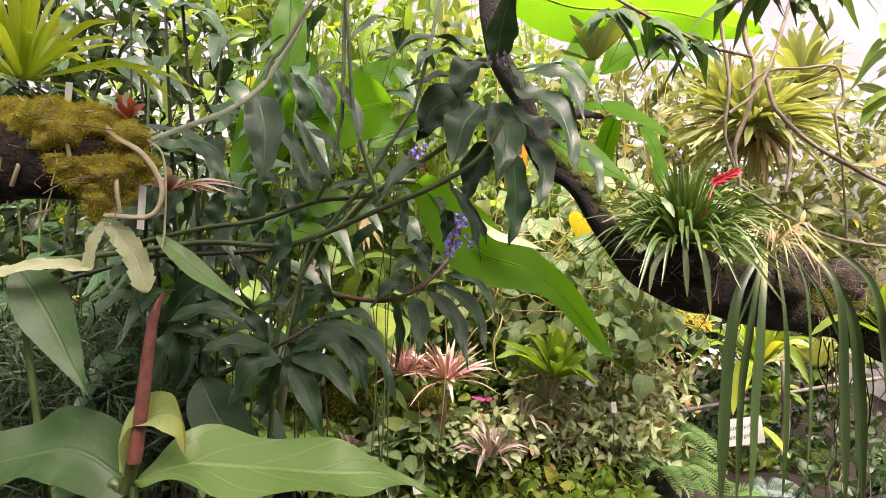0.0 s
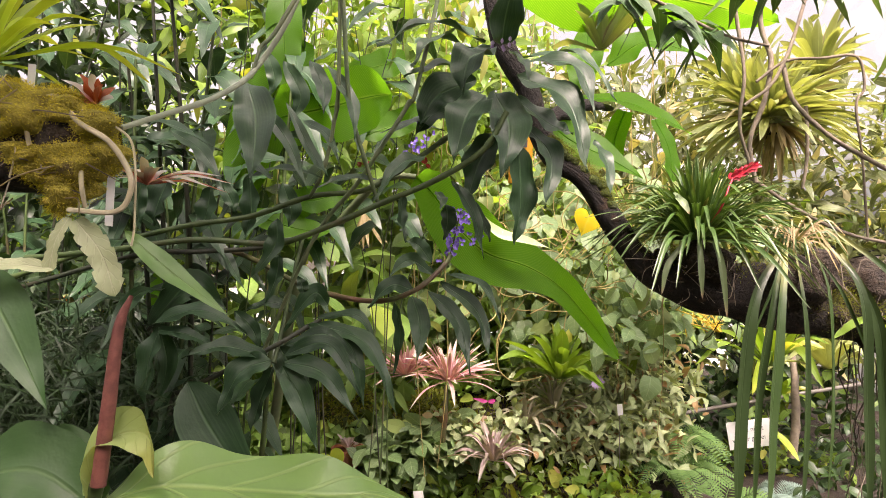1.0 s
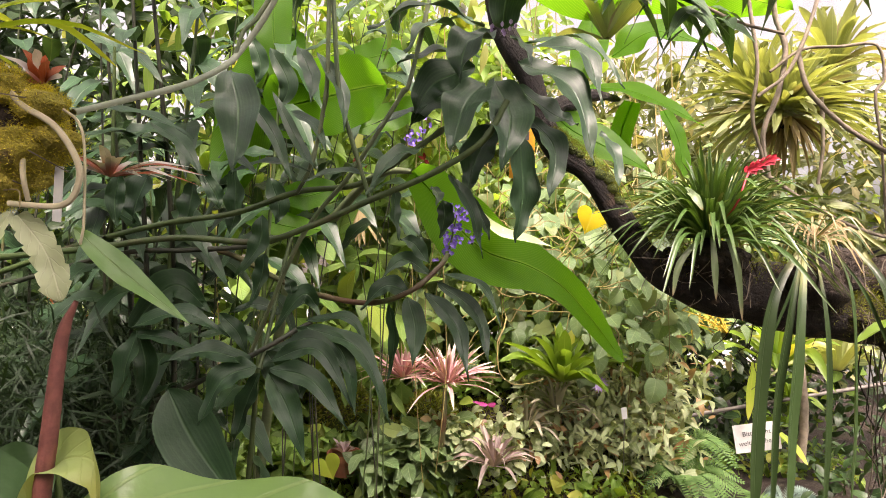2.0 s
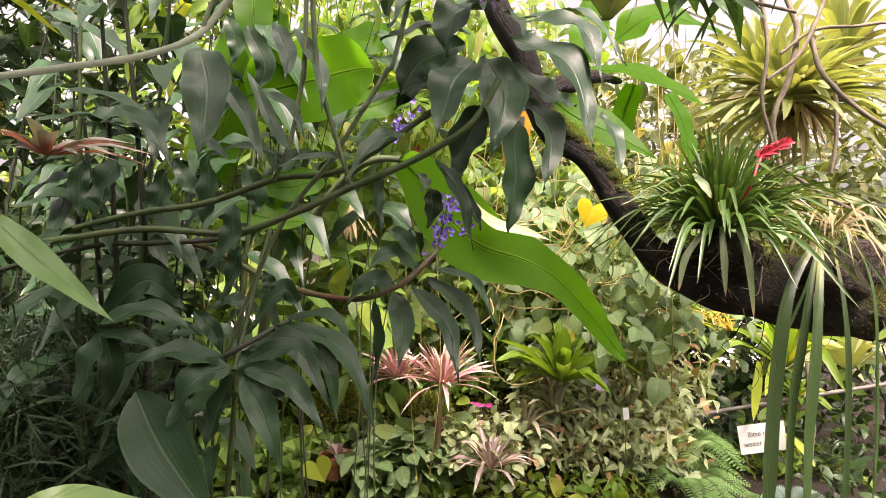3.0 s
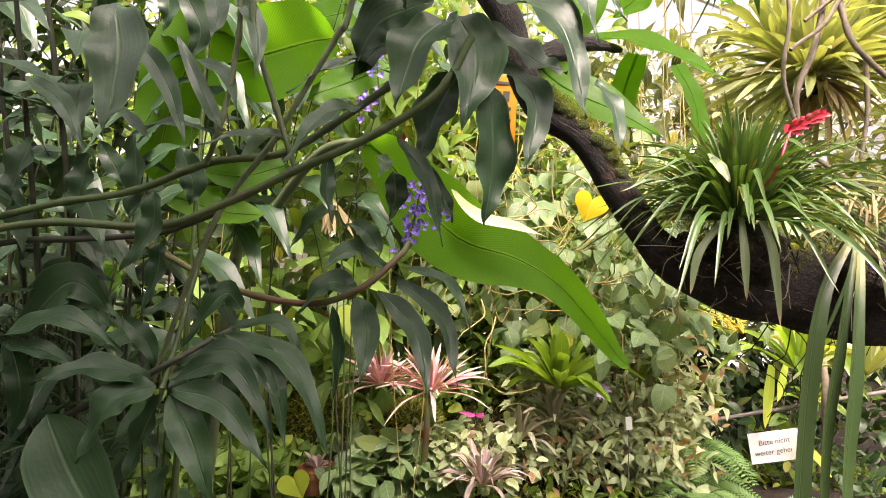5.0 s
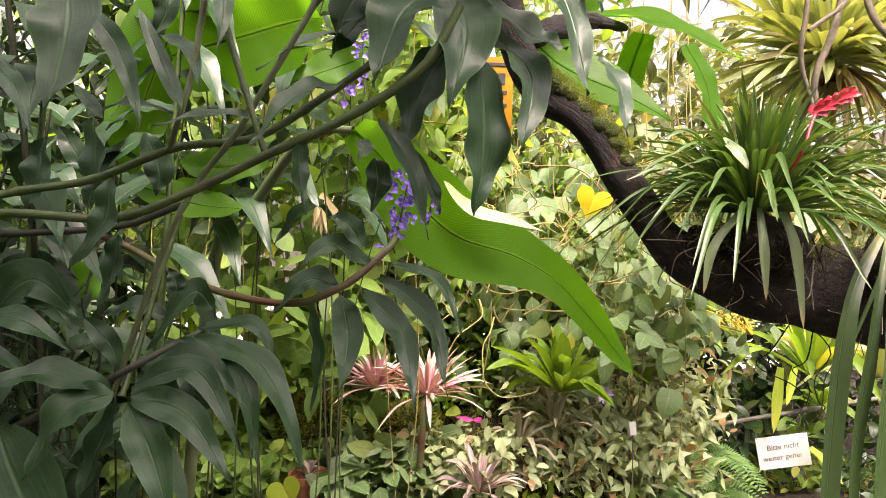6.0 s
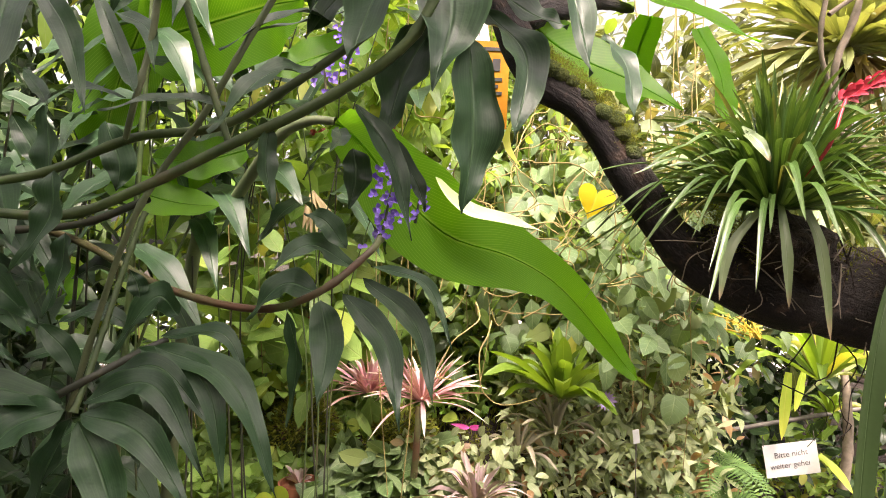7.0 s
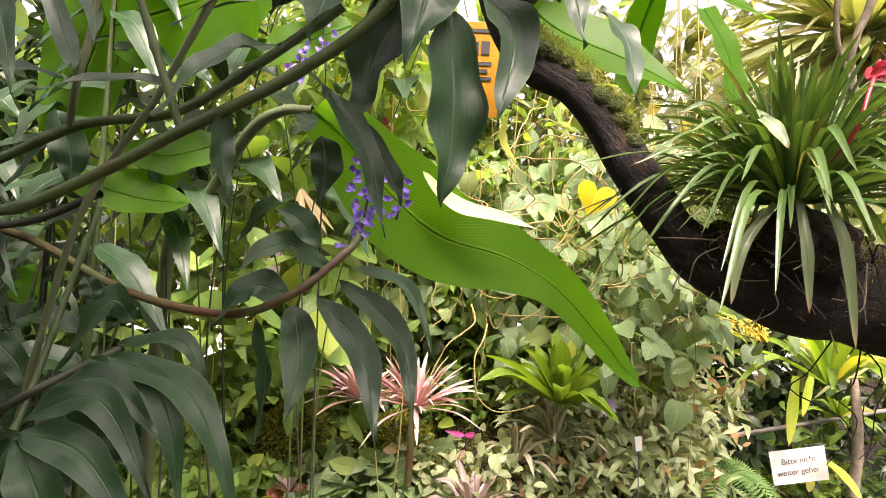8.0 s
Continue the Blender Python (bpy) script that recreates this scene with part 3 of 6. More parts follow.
# ---- old mossy limb across the middle, with what grows on it ----
limb = thing("tree_limb", (1.212, 2.100, 1.253), "dark gnarled tree limb with green moss on its upper side", "tree branch")
part("bark", tube([(0.157, 2.150, 2.742), (0.164, 2.130, 2.449), (0.190, 2.120, 2.265), (0.282, 2.110, 2.084), (0.317, 2.100, 1.963), (0.369, 2.080, 1.854), (0.441, 2.070, 1.800), (0.506, 2.080, 1.730), (0.555, 2.080, 1.648), (0.625, 2.090, 1.548), (0.712, 2.110, 1.485), (0.832, 2.120, 1.449), (0.969, 2.130, 1.425), (1.107, 2.140, 1.403), (1.275, 2.150, 1.368), (1.561, 2.150, 1.286), (1.923, 2.200, 1.076), (2.176, 2.300, 0.585), (2.262, 2.400, -0.342)],
                  [0.032, 0.034, 0.036, 0.046, 0.040, 0.038, 0.036, 0.034, 0.034, 0.040, 0.060, 0.072, 0.082, 0.092, 0.10, 0.12, 0.15, 0.18, 0.2], 300, 44, rough=0.42), M_BARK, limb)
part("side_branch", tube([(0.317, 2.100, 1.978), (0.402, 2.130, 2.016), (0.499, 2.200, 2.060), (0.60, 2.25, 2.06)], [0.034, 0.026, 0.018, 0.006], 24, 14, rough=0.5), M_BARK, limb)


def moss_on(parent, line, radius, count, material, lift=(0, -0.25, 1), size=(0.007, 0.017), wide=1.0):
    c = curve(line, 40)
    i = rng.integers(0, 41, count)
    d = rng.normal(0, 0.6, (count, 3)) * wide + vec(lift)
    d /= np.linalg.norm(d, axis=1, keepdims=True)
    r = np.interp(i / 40, np.linspace(0, 1, len(radius)), radius)
    spots = c[i] + d * r[:, None] * rng.uniform(0.9, 1.05, (count, 1)) + rng.normal(0, 0.006, (count, 3))
    part("moss", cloud(T_MOSS, spots, d + rng.normal(0, 0.6, (count, 3)), rng.normal(0, 1, (count, 3)), rng.uniform(*size, count)), material, parent, "soft tufts of moss")


MOSSY = curve([(0.345, 2.060, 1.900), (0.375, 2.060, 1.880), (0.442, 2.055, 1.829), (0.513, 2.055, 1.755), (0.540, 2.055, 1.705)], 11)
for k, c0 in enumerate(MOSSY):
    r = 0.02 * rng.uniform(0.7, 1.25)
    c0 = c0 + rng.normal(0, 0.004, 3)
    part("moss_cushion", tube([c0 - vec((0, 0, r)), c0 - vec((0, 0, 0.5 * r)), c0 + vec((0, 0, 0.4 * r)), c0 + vec((0, 0, 0.8 * r))], [0.3 * r, r, 0.9 * r, 0.2 * r], 8, 12, rough=0.5), M_MOSS_GREEN, limb, "lumpy green moss")
moss_on(limb, MOSSY, [0.022, 0.024, 0.022], 14000, M_MOSS_TUFT_GREEN, wide=0.8, size=(0.003, 0.008))
moss_on(limb, [(1.224, 2.120, 1.359), (1.394, 2.140, 1.328), (1.601, 2.150, 1.266)], [0.1, 0.115, 0.12], 6000, M_MOSS_TUFT_GREEN, lift=(0, -0.9, 0.7), wide=0.8)

for p0, r in (((0.823, 2.080, 1.508), 0.075), ((0.892, 2.060, 1.489), 0.07), ((1.099, 2.070, 1.460), 0.085), ((1.213, 2.100, 1.488), 0.08), ((1.382, 2.120, 1.448), 0.09), ((0.697, 2.080, 1.524), 0.036), ((0.791, 2.100, 1.449), 0.042), ((1.041, 2.110, 1.393), 0.05), ((1.283, 2.120, 1.359), 0.07), ((1.441, 2.120, 1.310), 0.085)):
    c0 = vec(p0)
    part("root_mass", tube([c0 - vec((0.02, 0, r)), c0 - vec((0, 0, 0.3 * r)), c0 + vec((0.01, 0, 0.5 * r)), c0 + vec((0, 0, r))], [0.3 * r, r, 0.85 * r, 0.2 * r], 26, 28, rough=0.65), M_ROOTBALL, limb)
    for k in range(16):
        a = rng.uniform(0, 6.28)
        s0 = c0 + vec((math.cos(a) * r, -abs(math.sin(a)) * r, rng.uniform(-0.3, 0.6) * r))
        s1 = s0 + vec((rng.normal(0, 0.05), rng.uniform(-0.03, 0.01), rng.uniform(-0.12, 0.02)))
        part("rootlet", tube([s0, (s0 + s1) / 2 + rng.normal(0, 0.015, 3), s1], [0.0016, 0.001], 8, 4), M_VINE if k % 3 else M_ROOTBALL, limb)
# dark green bromeliad with the red spike
rosette("bromeliad", (0.820, 2.050, 1.580), 400, 0.36, 0.0125, 4, 84, M_BROM, "dark green strap-leaved bromeliad growing on a mossy limb", inner=0.85, droop=0.5, nu=10, core=0.07, start=0.04)
pend = thing("bromeliad", (0.811, 2.000, 1.594), "drooping pale green outer bromeliad leaves on the limb", "bromeliad")
for line, w in (
    ([(0.765, 2.000, 1.588), (0.692, 1.960, 1.513), (0.669, 1.950, 1.421)], 0.020),
    ([(0.803, 2.000, 1.600), (0.788, 1.950, 1.513), (0.793, 1.950, 1.408)], 0.021),
    ([(0.843, 2.000, 1.604), (0.855, 1.960, 1.513), (0.873, 1.960, 1.348)], 0.023),
    ([(0.704, 1.950, 1.731), (0.720, 1.920, 1.701), (0.734, 1.900, 1.663)], 0.026),
):
    part("leaf", leaf(line, w, (-0.1, -1, 0.5), "strap", 0.3, 0.03, 14, 4), M_BROM_PEND, pend)
spike = thing("flower_spike", (0.803, 1.930, 1.626), "bright red flower spike rising from the bromeliad", "flower")
part("stem", tube([(0.812, 1.930, 1.640), (0.822, 1.880, 1.690), (0.846, 1.890, 1.745), (0.870, 1.910, 1.780)], [0.0034, 0.003, 0.003], 16, 8), M_RED, spike)
for k in range(34):
    f = k / 33
    p0 = vec((0.855, 1.910, 1.770)) * (1 - f) + vec((0.930, 1.920, 1.808)) * f
    a = k * 2.4
    d = vec((0.85, 0, 0.4)) + 1.1 * vec((-0.4 * math.cos(a), math.sin(a), 0.9 * math.cos(a))) * (1 - 0.5 * f)
    part("bract", leaf([p0, p0 + unit(d) * rng.uniform(0.02, 0.03)], 0.014, (0, -1, 0.4), "oval", 0.7, 0, 5, 2), M_RED, spike)

# strap-leaved epiphyte further along the limb
straps = thing("strap_fern", (1.091, 2.000, 1.573), "epiphyte with long hanging grey-green strap leaves and dry roots", "epiphyte")


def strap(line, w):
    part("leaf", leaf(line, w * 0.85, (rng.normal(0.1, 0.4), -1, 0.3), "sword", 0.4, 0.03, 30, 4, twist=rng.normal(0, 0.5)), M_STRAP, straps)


strap([(1.052, 1.980, 1.567), (0.925, 1.900, 1.406), (0.888, 1.900, 1.105), (0.873, 1.900, 0.752)], 0.046)
strap([(1.056, 1.980, 1.567), (0.984, 1.920, 1.351), (0.947, 1.920, 1.101), (0.932, 1.920, 0.744)], 0.032)
strap([(1.063, 1.980, 1.558), (0.999, 1.900, 1.318), (0.976, 1.900, 1.035), (0.965, 1.900, 0.752)], 0.046)
strap([(1.093, 1.980, 1.549), (1.088, 1.920, 1.352), (1.094, 1.920, 1.101), (1.078, 1.920, 0.744)], 0.022)
strap([(1.136, 1.990, 1.596), (1.156, 1.920, 1.423), (1.166, 1.920, 1.101), (1.150, 1.920, 0.745)], 0.030)
strap([(1.203, 2.000, 1.577), (1.244, 1.900, 1.425), (1.260, 1.900, 1.106), (1.265, 1.900, 0.753)], 0.036)
strap([(1.249, 2.000, 1.549), (1.309, 1.930, 1.351), (1.333, 1.930, 1.099), (1.339, 1.930, 0.741)], 0.040)
strap([(1.231, 2.000, 1.615), (1.382, 1.950, 1.458), (1.427, 1.950, 1.204), (1.437, 1.950, 0.986)], 0.034)
strap([(1.047, 1.970, 1.558), (0.993, 1.920, 1.459), (0.939, 1.920, 1.324), (0.923, 1.920, 1.280)], 0.014)
strap([(1.117, 1.980, 1.586), (1.194, 1.940, 1.458), (1.250, 1.930, 1.333), (1.285, 1.930, 1.243)], 0.012)
for k in range(60):
    a = rng.uniform(0, 6.28)
    b0 = vec((1.091, 1.990, 1.581))
    out = vec((math.cos(a), 0.6 * math.sin(a) - 0.2, rng.uniform(-0.3, 0.7)))
    ln = rng.uniform(0.05, 0.16)
    part("dry_leaf", leaf([b0, b0 + out * ln * 0.6 + vec((0, 0, 0.02)), b0 + out * ln + vec((0, 0, -0.5 * ln))], 0.007, (0, -1, 0.5), "strap", 0.3, 0.05, 6, 2), M_DRY if k % 3 else M_BROM, straps)
rosette("bromeliad", (1.490, 2.000, 1.267), 14, 0.28, 0.05, 20, 80, M_BROM_GREEN, "fresh green bromeliad on the thick end of the limb", droop=0.4)

moss_on(limb, [(0.677, 2.080, 1.567), (0.801, 2.100, 1.488), (1.007, 2.120, 1.448), (1.275, 2.140, 1.417), (1.601, 2.150, 1.327)], [0.045, 0.055, 0.07, 0.1, 0.12], 5000, M_MOSS_TUFT_GREEN, lift=(0, -0.5, 0.8), wide=1.0, size=(0.008, 0.02))
fringe = thing("root_curtain", (1.507, 2.250, 1.232), "curtain of thin brown roots hanging under the limb", "roots")
for k in range(14):
    s0 = vec((1.507, 2.250, 1.232)) + vec((rng.uniform(-0.09, 0.1), rng.normal(0, 0.04), 0))
    ln = rng.uniform(0.35, 0.75)
    line = [s0 + vec((rng.normal(0, 0.02), rng.normal(0, 0.015), -ln * i / 5)) for i in range(6)]
    part("root", tube(line, [0.0024, 0.0014], 18, 4), M_VINE if k % 3 else M_ROOTBALL, fringe)

# ---- hanging ginger with violet flowers: canes and dark leaves ----
ginger = thing("blue_ginger", (-0.9, 2.2, -0.15), "tall blue ginger with dark glossy leaves on jointed green canes", "shrub")


def cane(line, r, mat):
    part("cane", tube(line, [r * 1.1, r], 60, 8, knots=0.35, knot_step=0.17), mat, ginger)


cane([(-1.316, 2.000, 1.524), (-1.024, 1.980, 1.553), (-0.759, 1.950, 1.584), (-0.514, 1.930, 1.573), (-0.351, 1.900, 1.620), (-0.187, 1.870, 1.688), (-0.020, 1.840, 1.756), (0.116, 1.820, 1.840), (0.182, 1.820, 1.949)], 0.0088, M_CANE)
cane([(-1.433, 2.100, 1.459), (-1.120, 2.080, 1.563), (-0.836, 2.050, 1.630), (-0.614, 2.020, 1.660), (-0.411, 1.980, 1.721), (-0.242, 1.970, 1.740), (-0.115, 1.980, 1.816), (0.035, 2.000, 1.925)], 0.0084, M_CANE)
cane([(-1.551, 2.200, 1.399), (-1.058, 2.160, 1.532), (-0.809, 2.120, 1.548), (-0.592, 2.100, 1.563), (-0.423, 2.060, 1.612)], 0.0078, M_CANE_DARK)
cane([(-0.846, 2.300, 1.570), (-0.692, 2.280, 1.523), (-0.476, 2.240, 1.421), (-0.244, 2.180, 1.379), (-0.095, 2.130, 1.420), (0.000, 2.190, 1.500), (0.024, 2.236, 1.535)], 0.0085, M_CANE_RED)
cane([(-0.315, 1.950, 2.657), (-0.312, 1.900, 2.062), (-0.326, 1.900, 1.930), (-0.340, 1.900, 1.853), (-0.364, 1.900, 1.771), (-0.408, 1.950, 1.716)], 0.0058, M_STALK)
cane([(-0.326, 1.950, 2.657), (-0.282, 1.880, 2.052), (-0.266, 1.880, 1.944), (-0.235, 1.880, 1.836), (-0.190, 1.880, 1.691)], 0.0062, M_CANE)
cane([(0.048, 2.000, 2.649), (-0.073, 1.920, 2.069), (-0.107, 1.920, 1.991), (-0.194, 1.930, 1.855), (-0.269, 1.950, 1.750), (-0.364, 1.980, 1.647), (-0.445, 2.000, 1.512), (-0.612, 2.100, 1.175)], 0.0062, M_STALK)
cane([(-1.029, 2.050, 1.021), (-0.822, 2.030, 1.107), (-0.664, 2.000, 1.181), (-0.518, 2.000, 1.257), (-0.457, 2.050, 1.294), (-0.403, 2.100, 1.324)], 0.0075, M_CANE_DARK)
cane([(-0.525, 1.980, 1.202), (-0.516, 2.020, 1.280), (-0.494, 2.100, 1.473), (-0.477, 2.150, 1.592)], 0.006, M_CANE)


def ginger_leaf(base, middle, tip, width, face):
    part("leaf", leaf([base, middle, tip], width * 0.81, face, "lance", 0.28, 0.10, 20, 6, twist=rng.normal(0, 0.12)), M_GINGER, ginger)


ginger_leaf((0.154, 1.910, 2.028), (0.192, 1.840, 1.910), (0.163, 1.760, 1.753), 0.155, (0.1, -1, 0.45))
ginger_leaf((0.129, 1.930, 2.027), (0.070, 1.860, 1.945), (0.031, 1.780, 1.794), 0.157, (-0.3, -1, 0.5))
ginger_leaf((0.136, 1.800, 2.119), (0.073, 1.740, 2.073), (0.051, 1.720, 1.970), 0.146, (-0.4, -1, 0.6))
ginger_leaf((0.176, 1.910, 2.168), (0.183, 1.840, 2.239), (0.215, 1.760, 2.358), 0.124, (0.2, -1, 0.2))
ginger_leaf((0.124, 1.890, 2.169), (-0.029, 1.820, 2.204), (-0.179, 1.740, 2.109), 0.100, (-0.1, -0.6, 1))
ginger_leaf((0.104, 1.990, 2.179), (-0.022, 1.920, 2.193), (-0.093, 1.840, 2.083), 0.093, (-0.1, -0.6, 1))
ginger_leaf((0.218, 1.890, 2.071), (0.352, 1.820, 1.981), (0.396, 1.740, 1.769), 0.127, (0.4, -1, 0.6))
ginger_leaf((0.253, 1.930, 2.131), (0.390, 1.860, 2.089), (0.425, 1.780, 1.918), 0.090, (0.3, -0.9, 0.6))
ginger_leaf((0.248, 1.990, 2.157), (0.411, 1.920, 2.146), (0.501, 1.840, 1.986), 0.060, (0.2, -0.6, 1))
ginger_leaf((0.195, 1.890, 2.147), (0.228, 1.820, 2.091), (0.236, 1.740, 2.018), 0.050, (0.5, -0.8, 0.6))
ginger_leaf((0.251, 1.910, 1.924), (0.311, 1.840, 1.823), (0.282, 1.760, 1.669), 0.105, (0.5, -1, 0.35))
ginger_leaf((0.452, 1.910, 1.884), (0.473, 1.840, 1.806), (0.463, 1.760, 1.699), 0.058, (0.5, -1, 0.4))
ginger_leaf((0.218, 1.840, 1.861), (0.225, 1.840, 1.702), (0.208, 1.840, 1.571), 0.117, (0.6, -1, 0.05))
ginger_leaf((0.161, 1.900, 1.904), (0.107, 1.900, 1.814), (0.072, 1.900, 1.697), 0.125, (-0.6, -1, 0.0))
ginger_leaf((0.120, 2.040, 2.138), (-0.004, 1.970, 2.128), (-0.117, 1.890, 2.069), 0.083, (0, -0.6, 1))
ginger_leaf((0.102, 1.950, 2.078), (-0.019, 1.950, 2.027), (-0.073, 1.950, 1.935), 0.146, (-0.3, -1, 0.3))
ginger_leaf((0.118, 2.000, 2.036), (-0.014, 2.000, 1.998), (-0.089, 2.000, 1.913), 0.117, (-0.3, -1, 0.3))
ginger_leaf((0.216, 1.950, 2.023), (0.326, 1.950, 1.941), (0.399, 1.950, 1.914), 0.104, (0.3, -0.8, 0.7))
ginger_leaf((0.004, 2.040, 1.937), (-0.100, 1.970, 1.951), (-0.212, 1.890, 1.857), 0.048, (-0.1, -0.7, 1))
ginger_leaf((-0.022, 2.140, 2.021), (-0.102, 2.070, 1.972), (-0.199, 1.990, 1.922), 0.042, (-0.1, -0.7, 1))
ginger_leaf((-0.054, 1.940, 1.840), (-0.125, 1.870, 1.805), (-0.190, 1.790, 1.695), 0.071, (-0.2, -1, 0.7))
ginger_leaf((-0.184, 1.920, 1.766), (-0.279, 1.850, 1.764), (-0.352, 1.770, 1.725), 0.034, (0, -0.8, 0.8))
ginger_leaf((-0.020, 1.970, 1.735), (-0.003, 1.900, 1.706), (-0.005, 1.820, 1.669), 0.043, (0.3, -1, 0.6))
ginger_leaf((-0.115, 1.860, 1.720), (-0.121, 1.860, 1.652), (-0.106, 1.860, 1.575), 0.049, (0.8, -0.7, 0))
ginger_leaf((0.011, 1.950, 1.696), (0.016, 1.950, 1.646), (0.003, 1.950, 1.585), 0.069, (0.5, -0.9, 0))
ginger_leaf((0.027, 1.880, 1.760), (0.090, 1.880, 1.665), (0.121, 1.880, 1.527), 0.055, (0.6, -0.8, 0.1))
ginger_leaf((0.076, 1.920, 1.721), (0.127, 1.920, 1.630), (0.143, 1.920, 1.579), 0.039, (0.6, -0.8, 0.1))
ginger_leaf((-0.581, 1.890, 2.053), (-0.533, 1.820, 1.914), (-0.521, 1.740, 1.735), 0.148, (0.1, -1, 0.4))
ginger_leaf((-0.569, 1.930, 2.006), (-0.457, 1.860, 1.876), (-0.377, 1.780, 1.721), 0.056, (0.3, -1, 0.5))
ginger_leaf((-0.493, 1.990, 2.019), (-0.392, 1.920, 1.840), (-0.331, 1.840, 1.766), 0.043, (0.3, -1, 0.5))
ginger_leaf((-0.448, 1.990, 1.962), (-0.352, 1.920, 1.904), (-0.298, 1.840, 1.803), 0.041, (0.3, -1, 0.6))
ginger_leaf((-0.618, 1.990, 1.777), (-0.483, 1.920, 1.801), (-0.347, 1.840, 1.763), 0.036, (0, -0.8, 0.8))
ginger_leaf((-0.405, 1.940, 2.134), (-0.350, 1.870, 2.028), (-0.333, 1.790, 1.934), 0.061, (0.3, -1, 0.4))
ginger_leaf((-0.352, 1.940, 2.120), (-0.269, 1.870, 1.990), (-0.246, 1.790, 1.859), 0.054, (0.4, -1, 0.4))
ginger_leaf((-0.518, 2.050, 2.167), (-0.462, 2.050, 2.053), (-0.498, 2.050, 1.968), 0.074, (0.3, -1, 0.2))
ginger_leaf((-0.591, 2.100, 2.218), (-0.562, 2.100, 2.130), (-0.577, 2.100, 2.064), 0.064, (0.2, -1, 0.1))
ginger_leaf((-1.036, 2.040, 1.983), (-0.845, 1.970, 1.942), (-0.682, 1.890, 1.860), 0.045, (0, -0.7, 1))
ginger_leaf((-0.881, 2.040, 1.940), (-0.750, 1.970, 1.859), (-0.647, 1.890, 1.730), 0.058, (0.3, -1, 0.5))
ginger_leaf((-1.008, 2.100, 1.912), (-0.904, 2.100, 1.926), (-0.770, 2.100, 1.970), 0.088, (0, -0.8, 0.7))
ginger_leaf((-0.642, 2.010, 1.861), (-0.559, 1.940, 1.799), (-0.492, 1.860, 1.755), 0.034, (0.3, -1, 0.6))
ginger_leaf((-0.904, 2.100, 1.809), (-0.949, 2.100, 1.706), (-0.965, 2.100, 1.632), 0.124, (-0.5, -1, 0.0))
ginger_leaf((-0.771, 2.100, 1.764), (-0.786, 2.100, 1.676), (-0.816, 2.100, 1.587), 0.102, (-0.3, -1, 0.0))
ginger_leaf((-0.627, 2.050, 1.799), (-0.620, 2.050, 1.685), (-0.642, 2.050, 1.585), 0.093, (-0.5, -1, 0.0))
ginger_leaf((-0.769, 2.150, 1.802), (-0.723, 2.150, 1.726), (-0.708, 2.150, 1.680), 0.066, (0.4, -1, 0.3))
ginger_leaf((-0.482, 1.860, 1.646), (-0.489, 1.860, 1.566), (-0.558, 1.860, 1.471), 0.074, (-0.3, -1, 0.3))
ginger_leaf((-0.488, 1.900, 1.541), (-0.495, 1.900, 1.477), (-0.527, 1.900, 1.390), 0.064, (-0.3, -1, 0.3))
ginger_leaf((-0.534, 2.100, 1.778), (-0.504, 2.100, 1.689), (-0.512, 2.100, 1.631), 0.082, (0.5, -1, 0))
ginger_leaf((-0.950, 2.000, 1.777), (-0.964, 2.000, 1.695), (-0.958, 2.000, 1.612), 0.068, (0.5, -1, 0.3))
ginger_leaf((-0.108, 2.210, 1.398), (-0.078, 2.140, 1.302), (-0.082, 2.060, 1.193), 0.092, (0.2, -1, 0.2))
ginger_leaf((-0.051, 2.170, 1.417), (0.051, 2.100, 1.315), (0.088, 2.020, 1.158), 0.078, (0.4, -1, 0.4))
ginger_leaf((-0.009, 2.190, 1.446), (0.115, 2.120, 1.349), (0.155, 2.040, 1.190), 0.067, (0.4, -1, 0.3))
ginger_leaf((-0.165, 2.140, 1.384), (-0.144, 2.140, 1.272), (-0.165, 2.140, 1.130), 0.054, (-0.7, -0.8, 0))
ginger_leaf((0.009, 2.190, 1.474), (0.134, 2.120, 1.438), (0.191, 2.040, 1.313), 0.038, (0.3, -0.8, 0.7))
ginger_leaf((-0.030, 2.210, 1.467), (-0.113, 2.140, 1.521), (-0.176, 2.060, 1.467), 0.074, (0, -0.9, 0.8))
ginger_leaf((-0.100, 2.150, 1.418), (-0.176, 2.150, 1.436), (-0.255, 2.150, 1.358), 0.084, (-0.2, -0.8, 0.6))
ginger_leaf((-0.039, 2.150, 1.512), (-0.084, 2.150, 1.572), (-0.130, 2.150, 1.588), 0.066, (0.3, -1, 0.4))
ginger_leaf((-0.523, 1.950, 1.217), (-0.610, 1.920, 1.182), (-0.665, 1.890, 1.061), 0.111, (-0.3, -1, 0.6))
ginger_leaf((-0.540, 1.970, 1.221), (-0.667, 1.940, 1.259), (-0.783, 1.910, 1.228), 0.083, (-0.1, -0.8, 0.9))
ginger_leaf((-0.524, 1.970, 1.191), (-0.554, 1.940, 1.099), (-0.578, 1.910, 0.990), 0.086, (-0.5, -1, 0.3))
ginger_leaf((-0.484, 1.930, 1.200), (-0.422, 1.900, 1.111), (-0.363, 1.870, 0.964), 0.096, (0.4, -1, 0.4))
ginger_leaf((-0.482, 1.930, 1.214), (-0.354, 1.900, 1.187), (-0.247, 1.870, 1.057), 0.083, (0.4, -1, 0.6))
ginger_leaf((-0.490, 1.950, 1.230), (-0.341, 1.920, 1.268), (-0.234, 1.890, 1.106), 0.071, (0.3, -0.9, 0.8))
ginger_leaf((-0.493, 2.000, 1.253), (-0.358, 1.970, 1.292), (-0.242, 1.940, 1.185), 0.060, (0.2, -0.8, 0.9))
